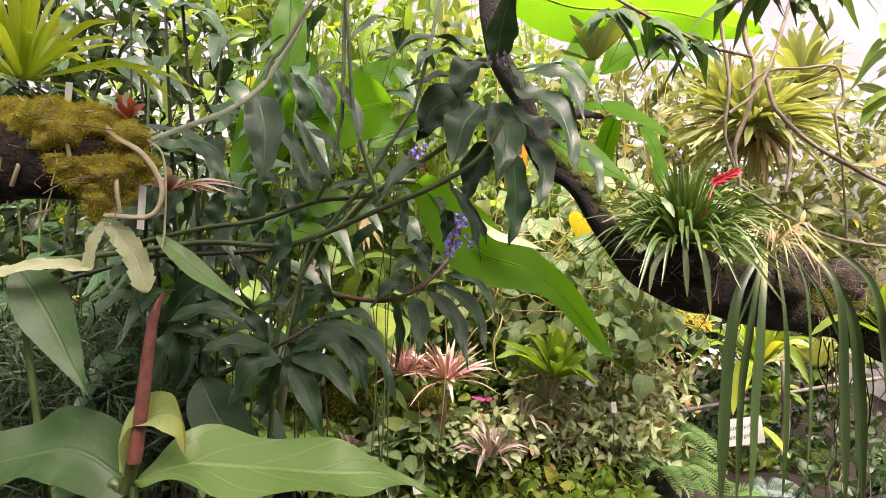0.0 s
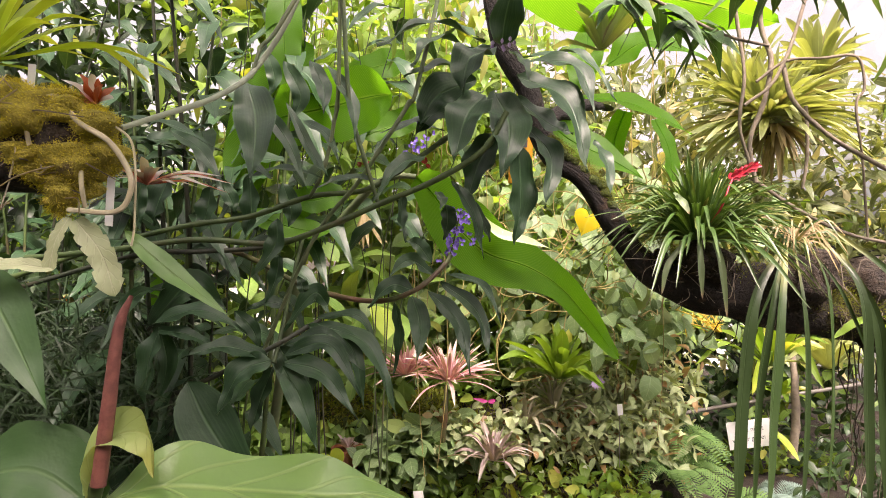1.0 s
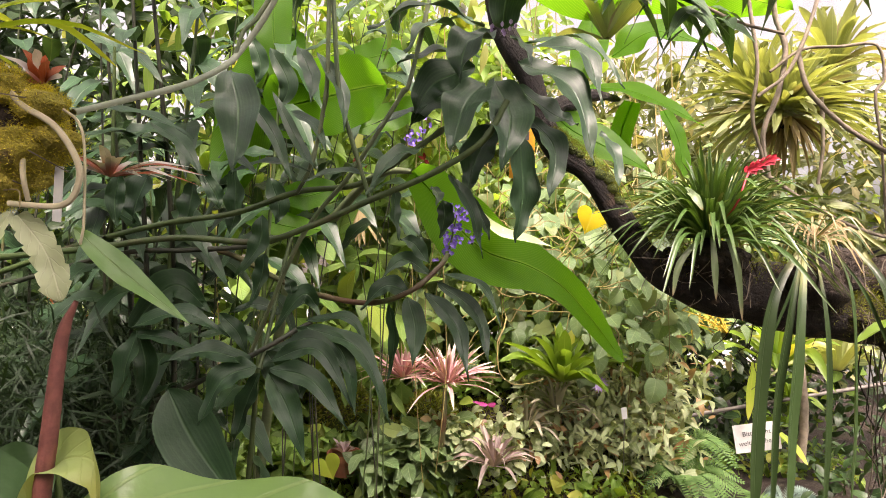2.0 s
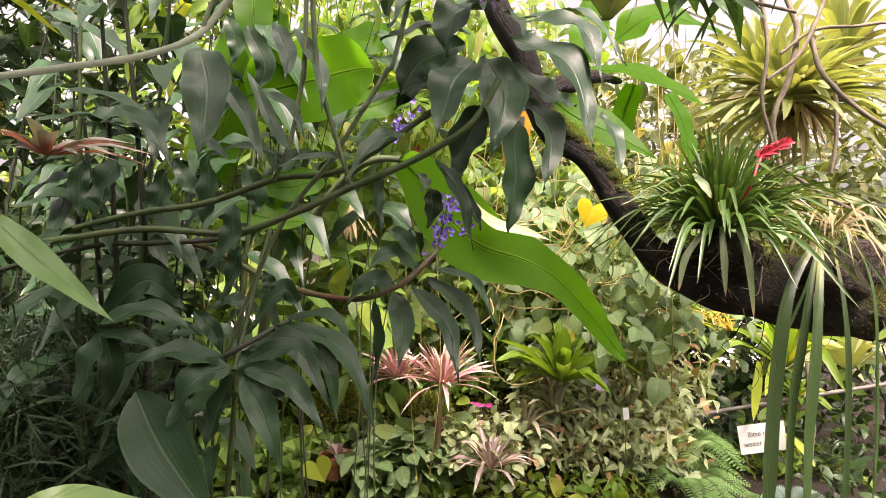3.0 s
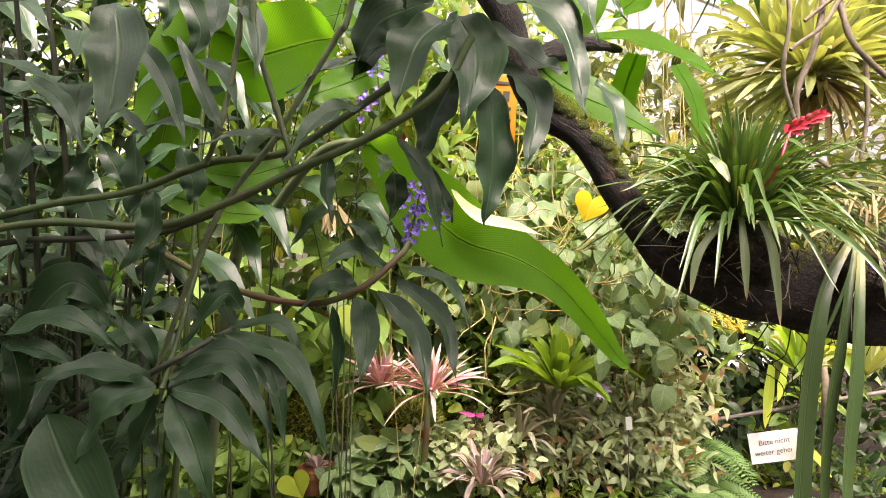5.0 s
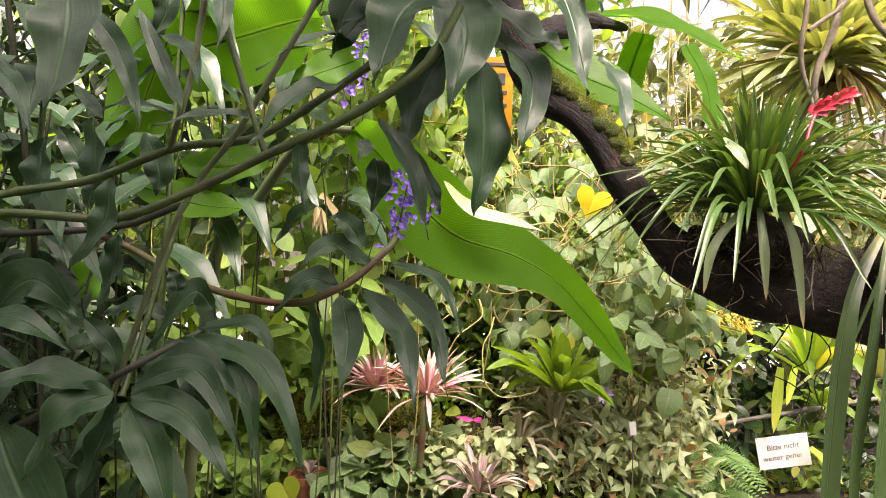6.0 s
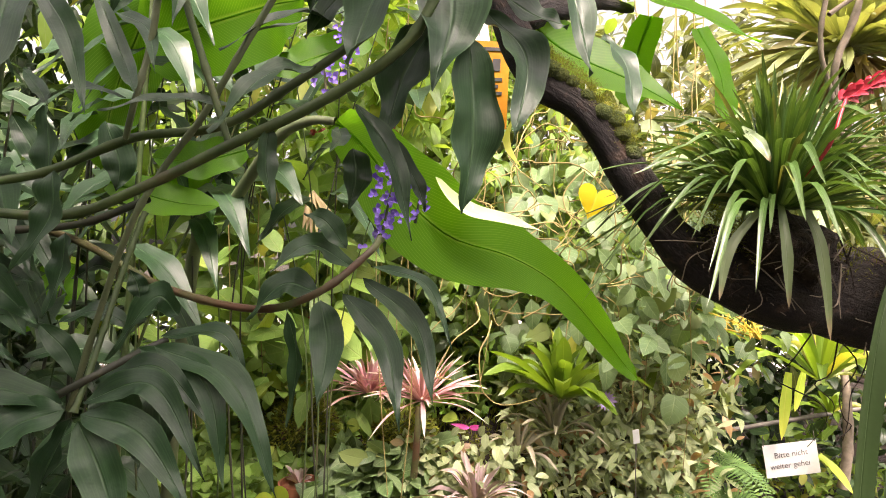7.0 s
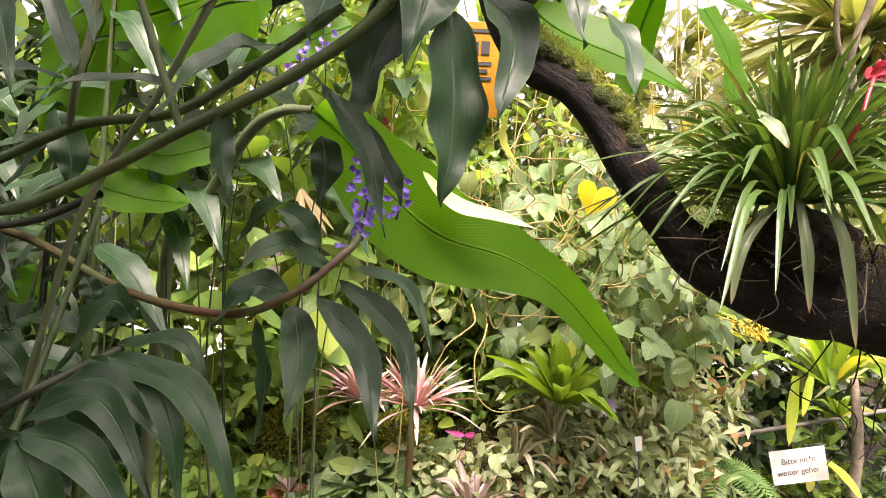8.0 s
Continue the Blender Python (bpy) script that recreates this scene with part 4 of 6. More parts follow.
ginger_leaf((-0.435, 2.050, 1.312), (-0.291, 2.020, 1.249), (-0.242, 1.990, 1.050), 0.074, (0.4, -0.9, 0.6))
ginger_leaf((-0.406, 2.050, 1.317), (-0.235, 2.020, 1.249), (-0.140, 1.990, 1.037), 0.082, (0.4, -0.9, 0.7))
ginger_leaf((-0.417, 2.100, 1.329), (-0.276, 2.070, 1.340), (-0.212, 2.040, 1.245), 0.050, (0.2, -0.8, 1))
ginger_leaf((-0.543, 2.100, 1.234), (-0.506, 2.100, 1.175), (-0.462, 2.100, 1.057), 0.117, (0.4, -1, 0.2))
ginger_leaf((-0.468, 2.200, 1.199), (-0.468, 2.200, 1.121), (-0.452, 2.200, 1.058), 0.109, (0.4, -1, 0.1))
ginger_leaf((-0.380, 2.100, 1.373), (-0.431, 2.100, 1.410), (-0.532, 2.100, 1.278), 0.082, (-0.4, -1, 0.4))
ginger_leaf((-0.461, 2.100, 1.410), (-0.467, 2.100, 1.440), (-0.483, 2.100, 1.469), 0.050, (0.5, -1, 0.1))
ginger_leaf((-0.868, 1.950, 1.315), (-0.890, 1.920, 1.202), (-0.879, 1.890, 1.049), 0.103, (-0.4, -1, 0.3))
ginger_leaf((-0.893, 2.000, 1.308), (-0.868, 2.000, 1.197), (-0.894, 2.000, 1.072), 0.082, (0.4, -1, 0.2))
ginger_leaf((-0.917, 2.000, 1.319), (-0.752, 1.970, 1.366), (-0.597, 1.940, 1.301), 0.077, (0.1, -0.8, 0.9))
ginger_leaf((-0.910, 2.000, 1.302), (-0.793, 1.970, 1.291), (-0.678, 1.940, 1.251), 0.055, (0.1, -0.8, 0.9))
ginger_leaf((-1.020, 2.200, 1.293), (-0.877, 2.200, 1.434), (-0.751, 2.200, 1.340), 0.140, (0, -1, 0.3))
ginger_leaf((-1.005, 2.250, 1.415), (-0.907, 2.250, 1.464), (-0.785, 2.250, 1.431), 0.112, (0, -0.9, 0.5))
ginger_leaf((-0.510, 2.150, 1.346), (-0.587, 2.150, 1.376), (-0.678, 2.150, 1.346), 0.060, (0, -0.8, 0.8))
ginger_leaf((-0.709, 2.150, 1.346), (-0.648, 2.150, 1.285), (-0.618, 2.150, 1.209), 0.066, (0.2, -0.9, 0.5))


def cane_clump(count, lo, hi, height, bare=0.7, thick=1.0):
    """More upright canes of the same shrub, with drooping leaves set alternately."""
    for k in range(count):
        x, y = rng.uniform(lo, hi)
        top = vec((x + rng.normal(0.12, 0.12), y + rng.normal(-0.1, 0.1), rng.uniform(*height)))
        line = [vec((x, y, -0.2)), vec((x + rng.normal(0, 0.05), y, top[2] * 0.5)), top]
        part("cane", tube(line, [0.012 * thick, 0.009 * thick, 0.005 * thick], 24, 6, knots=0.3, knot_step=0.17), M_CANE if k % 2 else M_CANE_DARK, ginger)
        c = curve(line, 24)
        for i in range(7, 25, 1):
            if c[i][2] < bare or rng.random() < 0.2:
                continue
            a = rng.uniform(0, 6.28)
            out = vec((math.cos(a), math.sin(a) - 0.45, 0))
            ln = rng.uniform(0.20, 0.34)
            tip = c[i] + out * ln * 0.75 + vec((0, 0, rng.uniform(-0.24, 0.02)))
            part("leaf", leaf([c[i], tip], rng.uniform(0.06, 0.1), (out[0] * 0.4, out[1] * 0.4 - 0.5, 0.8), "lance", 0.2, 0.07, 10, 4, sag=rng.uniform(0.1, 0.25)), M_GINGER, ginger)


cane_clump(17, (-2.1, 2.45), (-0.8, 3.1), (1.9, 3.1), 0.7, 0.6)
cane_clump(6, (-1.3, 2.2), (-0.7, 2.4), (1.9, 2.7))

cane_clump(15, (-1.0, 2.6), (-0.2, 3.3), (2.2, 3.0), 1.6, 0.33)

# violet flower panicles
def panicle(base, top, count):
    ob = thing("ginger_flower", base, "small violet-blue ginger flowers in an upright panicle", "flower", "violet panicles")
    part("stem", tube([base, top], [0.004, 0.002], 6, 6), M_CANE, ob)
    a, b = vec(base), vec(top)
    for k in range(count):
        p = a + (b - a) * rng.uniform(0.1, 1) + rng.normal(0, 0.016, 3)
        petals = []
        for j in range(3):
            an = j * 2.1 + rng.uniform(0, 6)
            d = vec((math.cos(an), -0.35, math.sin(an)))
            petals.append(leaf([p, p + d * rng.uniform(0.008, 0.015)], 0.012, (0, -1, 0.2), "oval", 0.5, 0, 3, 2))
        part("petals", join(petals), M_PURPLE, ob)


panicle((0.024, 2.236, 1.527), (0.060, 2.220, 1.692), 56)
panicle((0.105, 2.210, 1.570), (0.123, 2.200, 1.663), 9)
panicle((-0.060, 2.300, 1.905), (-0.070, 2.300, 2.071), 15)
panicle((-0.115, 2.300, 1.880), (-0.120, 2.300, 1.950), 8)
crown = thing("ginger_flower", (0.164, 1.800, 2.118), "cluster of pale mauve flower buds in the leaf crown", "flower")
for k in range(9):
    p = vec((0.166, 1.790, 2.125)) + rng.normal(0, 0.012, 3) + vec((rng.uniform(-0.03, 0.03), 0, 0))
    part("bud", leaf([p, p + vec((0, -0.006, 0.014))], 0.01, (0, -1, 0), "oval", 0.6, 0, 3, 2), M_LILAC, crown)

# ---- banana-like plants behind the ginger ----
def banana_leaf(axis, width, face, label, stalk=None, wave=0.05, fold=0.15, shut=0.0, kind="banana"):
    ob = thing("banana_plant", axis[0], label, "banana plant", "banana leaves")
    blade = part("blade", leaf(axis, width, face, kind, fold, wave, 48, 12, shut=shut), M_BANANA, ob)
    part("midrib", tube(axis, [0.004, 0.0012], 36, 6), M_BANANA, blade)
    if stalk:
        part("stalk", tube(stalk, [0.024, 0.01], 24, 10), M_STALK, ob)


banana_leaf([(-0.102, 2.350, 1.829), (-0.043, 2.450, 1.777), (0.037, 2.550, 1.673), (0.177, 2.660, 1.549), (0.370, 2.800, 1.487), (0.543, 2.950, 1.389), (0.701, 3.050, 1.229), (0.828, 3.150, 1.080), (0.890, 3.200, 1.012)], 0.27, (0.1, -1, 0.15), "large drooping banana leaf glowing bright green against the light",
            [(-0.95, 3.1, -0.1), (-0.643, 2.750, 1.443), (-0.454, 2.600, 1.643), (-0.285, 2.450, 1.796), (-0.183, 2.380, 1.834), (-0.102, 2.350, 1.829)], 0.07, 0.2, 0.0, "drape")
banana_leaf([(-0.665, 2.500, 2.081), (-0.464, 2.450, 2.110), (-0.295, 2.420, 2.144), (-0.200, 2.400, 2.151)], 0.28, (0.1, -1, -0.3), "broad backlit banana leaf with fine parallel veins", None, kind="drape_flat")
banana_leaf([(-0.607, 2.600, 2.437), (-0.705, 2.600, 2.206), (-0.804, 2.600, 1.954), (-0.844, 2.600, 1.741)], 0.26, (0.1, -1, -0.1), "broad hanging banana leaf behind the ginger", None)
banana_leaf([(-0.415, 2.600, 1.798), (-0.534, 2.550, 1.758), (-0.638, 2.500, 1.763)], 0.13, (0, -1, 0.4), "lower backlit banana leaf behind ginger canes", None)
banana_leaf([(-0.543, 2.700, 1.709), (-0.645, 2.700, 1.679), (-0.747, 2.700, 1.730)], 0.13, (0, -1, 0.2), "folded green banana leaf below the canes", None)
banana_leaf([(-0.074, 2.700, 2.153), (-0.228, 2.650, 2.080), (-0.356, 2.600, 2.020)], 0.13, (0, -1, 0.3), "narrow backlit banana leaf among ginger stalks", None)
banana_leaf([(-0.181, 2.900, 2.443), (-0.314, 2.900, 2.411), (-0.492, 2.900, 2.368)], 0.15, (0, -1, 0.2), "green banana leaf higher up under the roof", None)
banana_leaf([(-0.631, 2.500, 2.613), (-0.626, 2.450, 2.385), (-0.602, 2.450, 2.154)], 0.14, (0.2, -1, -0.2), "narrow hanging backlit banana leaf", None)
banana_leaf([(0.184, 2.550, 2.772), (0.520, 2.550, 2.603), (0.951, 2.550, 2.578), (1.383, 2.600, 2.500)], 0.30, (0, -0.6, -1), "long arching banana leaf seen from below", None)
banana_leaf([(0.333, 2.120, 2.003), (0.424, 2.120, 1.925), (0.547, 2.100, 1.861), (0.653, 2.080, 1.793)], 0.14, (-0.1, -1, 0.7), "smooth green leaf behind the mossy limb", None, 0.02, kind="lance")
banana_leaf([(0.485, 2.300, 2.109), (0.630, 2.250, 2.089), (0.736, 2.200, 2.028), (0.841, 2.150, 1.951)], 0.14, (0.1, -0.7, 1), "arching leaf with a pale shining upper side", None, 0.03, kind="lance")
banana_leaf([(0.659, 2.300, 2.064), (0.623, 2.300, 1.963), (0.609, 2.300, 1.846)], 0.075, (-0.3, -1, 0.1), "hanging torn green leaf panel", None, 0.05, kind="ribbon")
banana_leaf([(0.768, 2.300, 2.034), (0.810, 2.280, 1.927), (0.819, 2.260, 1.801)], 0.07, (0.5, -1, 0.1), "hanging dark green leaf panel", None, 0.05, kind="ribbon")
banana_leaf([(-0.756, 2.500, 1.694), (-0.588, 2.500, 1.641), (-0.453, 2.500, 1.627)], 0.12, (0, -1, 0.8), "lime green leaf behind the canes", None, 0.03)

# separate strip for the curled edge, its sky reflection put into the colour
curl = thing("banana_leaf_edge", (0.155, 2.62, 1.70), "curled edge of the drooping banana leaf, coloured pale for reflected sky", "leaf")
part("blade", leaf([(0.140, 2.560, 1.715), (0.196, 2.600, 1.643), (0.277, 2.640, 1.610), (0.392, 2.700, 1.588), (0.480, 2.760, 1.560)], 0.06, (0.1, -0.8, 0.7), "lance", 0.35, 0.05, 26, 6), M_CURL_SHEEN, curl)

# ---- orange tag hanging on the limb ----
tag = thing("plant_tag", (0.262, 2.260, 2.053), "orange plastic information tag hanging from a white cord", "tag")
tag_plate = part("plate", plate((0.276, 2.260, 1.893), (0.041, 0, -0.003), (0.004, 0, 0.1), 0.003), M_TAG, tag)
part("cord", tube([(0.253, 2.260, 2.003), (0.243, 2.240, 2.060), (0.258, 2.200, 2.141)], [0.002, 0.002], 6, 5), M_SIGN, tag)
part("slip", plate((0.251, 2.270, 2.021), (0.02, 0, 0.006), (-0.006, 0, 0.035), 0.001), M_SIGN, tag)
for dx, dz, w, h in ((0, 0.082, 0.026, 0.004), (-0.012, 0.045, 0.012, 0.014), (0.014, 0.045, 0.009, 0.014), (0, 0.012, 0.027, 0.004), (-0.004, -0.004, 0.022, 0.004), (0, -0.02, 0.026, 0.004)):
    part("printed_bar", plate(vec((0.276, 2.257, 1.893)) + vec((dx, 0, dz)), (w, 0, -0.05 * w), (0.04 * h, 0, h), 0.001), M_INK, tag_plate)

# ---- mossy branch with epiphytes close to the camera ----
near = thing("mossy_branch", (-0.906, 1.150, 1.719), "thick branch wrapped in yellow-green moss and dry roots", "tree branch")
part("bark", tube([(-1.884, 1.350, 1.801), (-1.239, 1.220, 1.741), (-0.914, 1.160, 1.731), (-0.748, 1.140, 1.728), (-0.618, 1.120, 1.730), (-0.550, 1.120, 1.735)], [0.1, 0.1, 0.085, 0.082, 0.07, 0.03], 50, 18, rough=0.35), M_ROOTBALL, near)
part("lower_stem", tube([(-1.810, 1.300, 1.583), (-0.914, 1.160, 1.653), (-0.769, 1.140, 1.657), (-0.645, 1.130, 1.650)], [0.012, 0.009, 0.006], 20, 7), M_CANE_DARK, near)
for c0, r, flat in (((-0.802, 1.140, 1.787), 0.062, 0.8), ((-0.713, 1.110, 1.781), 0.066, 0.75), ((-0.633, 1.100, 1.768), 0.062, 0.8), ((-0.571, 1.100, 1.747), 0.045, 0.9), ((-0.647, 1.080, 1.693), 0.04, 0.9), ((-0.585, 1.070, 1.686), 0.042, 0.9), ((-0.550, 1.090, 1.694), 0.03, 1.0), ((-0.607, 1.065, 1.644), 0.026, 1.2), ((-0.598, 1.060, 1.621), 0.014, 1.2),
                    ((-0.655, 1.075, 1.765), 0.034, 0.85), ((-0.602, 1.075, 1.773), 0.034, 0.85), ((-0.558, 1.075, 1.752), 0.030, 0.85), ((-0.538, 1.075, 1.704), 0.028, 0.85), ((-0.591, 1.075, 1.696), 0.036, 0.85), ((-0.634, 1.075, 1.678), 0.032, 0.85), ((-0.578, 1.075, 1.651), 0.028, 0.85), ((-0.611, 1.075, 1.627), 0.024, 0.85), ((-0.672, 1.075, 1.704), 0.030, 0.85), ((-0.700, 1.075, 1.747), 0.030, 0.85), ((-0.726, 1.075, 1.782), 0.030, 0.85)):
    c0 = vec(c0)
    v, f, u = tube([c0 - vec((0, 0, r * flat)), c0 - vec((0, 0, 0.6 * r * flat)), c0, c0 + vec((0, 0, 0.6 * r * flat)), c0 + vec((0, 0, r * flat))], [0.1 * r, 0.8 * r, r, 0.8 * r, 0.1 * r], 26, 30, rough=0.75)
    cushion = part("moss_cushion", (v, f, u), M_MOSS, near, "lumpy yellow-green moss")
    k = int(4200 * (r / 0.04) ** 2)
    pick = rng.integers(0, len(v), k)
    d = v[pick] - c0
    d /= np.linalg.norm(d, axis=1, keepdims=True)
    spots = v[pick] + rng.normal(0, 0.0035, (k, 3))
    hair = cloud(T_MOSS, spots, d + rng.normal(0, 0.7, (k, 3)), rng.normal(0, 1, (k, 3)), rng.uniform(0.003, 0.0075, k))
    tagged(part("moss", hair, M_MOSS_TUFT, cushion), kind="stuff")
for k in range(40):
    s0 = vec((rng.uniform(-0.86, -0.56), rng.uniform(1.02, 1.06), rng.uniform(1.62, 1.80)))
    s1 = s0 + rng.normal(0, 0.03, 3) * vec((1.4, 0.3, 1))
    part("aerial_root", tube([s0, (s0 + s1) / 2 + rng.normal(0, 0.012, 3), s1], [0.0014, 0.0009], 10, 4), M_VINE if k % 2 else M_DRY, near)
for line, r in (
    ([(-0.643, 1.050, 1.704), (-0.644, 1.040, 1.751), (-0.634, 1.050, 1.788), (-0.611, 1.070, 1.801)], 0.0038),
    ([(-0.622, 1.080, 1.805), (-0.569, 1.050, 1.753), (-0.515, 1.040, 1.720), (-0.485, 1.040, 1.678), (-0.479, 1.040, 1.643), (-0.502, 1.040, 1.610), (-0.583, 1.050, 1.613)], 0.005),
    ([(-0.564, 1.050, 1.682), (-0.556, 1.040, 1.648), (-0.556, 1.050, 1.617)], 0.004),
    ([(-0.609, 1.080, 1.800), (-0.560, 1.060, 1.767), (-0.513, 1.060, 1.745), (-0.480, 1.050, 1.708), (-0.478, 1.050, 1.595), (-0.483, 1.050, 1.556)], 0.0022),
    ([(-0.761, 1.070, 1.666), (-0.744, 1.060, 1.695), (-0.753, 1.080, 1.723)], 0.004),
    ([(-0.684, 1.060, 1.665), (-0.668, 1.050, 1.704), (-0.680, 1.060, 1.735)], 0.0015),
):
    part("aerial_root", tube(line, [r, r * 0.85], 30, 7), M_ROOT, near)
cactus = thing("leaf_cactus", (-0.584, 1.060, 1.605), "pale leaf cactus with flat notched stems hanging from the branch", "cactus")
part("stem", leaf([(-0.588, 1.060, 1.602), (-0.603, 1.050, 1.564), (-0.615, 1.050, 1.510)], 0.024, (0, -1, 0.2), "notched", 0.2, 0.06, 30, 4), M_FISHBONE, cactus)
part("stem", leaf([(-0.603, 1.050, 1.520), (-0.680, 1.040, 1.527), (-0.763, 1.020, 1.510)], 0.026, (0, -0.8, 0.6), "notched", 0.2, 0.10, 40, 4), M_FISHBONE, cactus)
part("stem", leaf([(-0.578, 1.060, 1.598), (-0.531, 1.050, 1.545), (-0.502, 1.040, 1.478)], 0.044, (0.25, -1, 0.3), "notched", 0.3, 0.08, 48, 6), M_FISHBONE, cactus)
rosette("bromeliad", (-0.808, 1.160, 1.874), 40, 0.30, 0.023, 10, 80, M_BROM_FRESH, "yellow-green bromeliad sitting on a mossy branch", droop=0.35)
red = thing("red_leaved_plant", (-0.568, 1.100, 1.789), "small plant with coppery red oval leaves", "plant")
for k in range(10):
    a = k * 0.63 + rng.uniform(-0.2, 0.2)
    b0 = vec((-0.568, 1.100, 1.792))
    t0 = b0 + vec((math.cos(a) * 0.036, -0.02 + 0.03 * math.sin(a * 2), abs(math.sin(a)) * 0.04 + 0.002))
    part("leaf", leaf([b0, t0], 0.02, (0, -0.8, 0.7), "oval", 0.2, 0.02, 7, 2, sag=0.1), M_RED_LEAF if k % 4 else M_STAR, red)
star = thing("star_bromeliad", (-0.603, 1.300, 1.686), "silvery star-shaped bromeliad with a red centre", "bromeliad")
for k in range(28):
    a = k * 2.4
    b0 = vec((-0.594, 1.320, 1.682))
    d = vec((math.cos(a) * 0.9 + 0.25, math.sin(a) * 0.8, 0.12 + 0.25 * rng.random() - 0.2 * (math.cos(a) > 0.5)))
    part("leaf", leaf([b0, b0 + d * rng.uniform(0.09, 0.16)], 0.017, (0, -0.4, 1), "lance", 0.25, 0.02, 7, 2, sag=0.1), M_STAR if k % 4 else M_RED_LEAF, star)
for c0, up in (((-0.699, 1.130, 1.842), 0.026), ((-0.534, 1.080, 1.629), 0.04)):
    label_ = thing("plant_label", c0, "small white plastic plant label", "label")
    part("plate", plate(c0, (0.0065, 0, -0.001), (0.002, 0, up), 0.001), M_SIGN, label_)
stalk = thing("climbing_stem", (-0.551, 1.150, 1.765), "smooth pale green climbing stem with a leaf node", "climber")
part("stem", tube([(-0.557, 1.150, 1.762), (-0.549, 1.300, 1.821), (-0.536, 1.500, 1.902), (-0.529, 1.700, 2.002), (-0.510, 1.800, 2.089), (-0.455, 1.850, 2.217), (-0.370, 1.900, 2.460)], [0.0048, 0.006, 0.007, 0.0076, 0.0085, 0.008], 50, 9, knots=0.25, knot_step=0.3), M_CLIMB, stalk)
part("side_stem", tube([(-0.528, 1.760, 2.027), (-0.508, 1.780, 2.116), (-0.476, 1.800, 2.165), (-0.409, 1.840, 2.309), (-0.343, 1.900, 2.460)], [0.005, 0.006, 0.007], 30, 8), M_STALK, stalk)

# broad leaves and flower of the plant at the front
arum = thing("anthurium", (-0.5, 1.0, -0.17), "anthurium with broad pale leaves and a long brown-red flower spike", "plant")
part("blade", leaf([(-0.504, 1.000, 1.171), (-0.429, 1.030, 1.185), (-0.326, 1.070, 1.167), (-0.195, 1.120, 1.139), (-0.094, 1.160, 1.121), (-0.002, 1.180, 1.061)], 0.155, (0.08, -0.42, 0.9), "lance", 0.20, 0.10, 48, 12), M_FRONT, arum)
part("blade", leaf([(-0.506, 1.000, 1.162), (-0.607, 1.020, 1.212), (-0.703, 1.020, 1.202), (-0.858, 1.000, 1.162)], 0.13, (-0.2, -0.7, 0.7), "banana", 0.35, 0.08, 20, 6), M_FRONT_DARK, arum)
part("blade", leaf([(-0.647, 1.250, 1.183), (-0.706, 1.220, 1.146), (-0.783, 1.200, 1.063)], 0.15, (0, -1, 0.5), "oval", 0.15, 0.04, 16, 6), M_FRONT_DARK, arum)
part("blade", leaf([(-0.499, 1.060, 1.580), (-0.420, 1.050, 1.516), (-0.314, 1.020, 1.448)], 0.036, (0.3, -1, 0.6), "lance", 0.2, 0.06, 20, 4), M_PALE, arum)
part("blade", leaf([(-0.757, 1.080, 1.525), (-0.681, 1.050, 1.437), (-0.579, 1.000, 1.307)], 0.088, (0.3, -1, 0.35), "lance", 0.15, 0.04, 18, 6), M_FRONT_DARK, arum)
part("blade", leaf([(-0.794, 1.980, 1.143), (-0.706, 1.940, 1.009), (-0.556, 1.880, 0.850)], 0.17, (0.4, -1, 0.0), "oval", 0.2, 0.03, 16, 6), M_GINGER, arum)
part("spathe", leaf([(-0.512, 1.000, 1.180), (-0.505, 1.005, 1.231), (-0.481, 1.008, 1.270), (-0.434, 0.990, 1.281), (-0.405, 0.965, 1.266), (-0.397, 0.950, 1.230)], 0.066, (-0.75, -0.45, 0.5), "spathe", 0.75, 0.03, 30, 8), M_SPATHE, arum)
part("spadix", tube([(-0.495, 0.985, 1.205), (-0.483, 0.985, 1.300), (-0.472, 0.985, 1.397), (-0.463, 0.985, 1.448), (-0.448, 0.985, 1.483)], [0.0112, 0.0108, 0.0092, 0.0075, 0.003], 44, 12, rough=0.05), M_SPADIX, arum)
part("petiole", tube([(-0.499, 0.990, 1.208), (-0.518, 1.000, 1.153), (-0.547, 1.000, 1.032), (-0.5, 1.0, -0.2)], [0.011, 0.012, 0.014], 24, 9), M_CANE, arum)
for b0 in ((-0.506, 1.000, 1.151), (-0.506, 1.000, 1.162), (-0.647, 1.250, 1.183), (-0.757, 1.080, 1.525)):
    part("petiole", tube([b0, (b0[0] * 0.6 - 0.2, b0[1], b0[2] * 0.5), (-0.5, 1.0, -0.2)], [0.006, 0.009], 16, 7), M_CANE, arum)

# ---- top right: pale tank bromeliads hung among woody vines ----
lime = rosette("bromeliad", (1.498, 2.900, 2.160), 230, 0.42, 0.036, -25, 86, M_BROM_LIME, "large pale yellow-green bromeliad hanging among vines", droop=0.22, start=0.05, nu=8)
rosette("bromeliad", (1.849, 3.100, 2.421), 40, 0.42, 0.05, 10, 85, M_BROM_LIME, "pale lime bromeliad behind another one", droop=0.25, core=0.08)
rosette("bromeliad", (0.651, 2.600, 2.378), 14, 0.30, 0.06, 25, 80, M_BROM_LIME, "lime bromeliad with broad leaves on a side branch", droop=0.2)
rosette("bromeliad", (1.505, 2.860, 2.125), 60, 0.24, 0.022, -75, -10, M_DRY, "withered brown skirt of old bromeliad leaves", droop=0.3, core=0.05)
rosette("bromeliad", (1.424, 3.000, 2.280), 60, 0.42, 0.034, 0, 80, M_BROM_LIME, "pale lime bromeliad hanging in a cluster", droop=0.25)


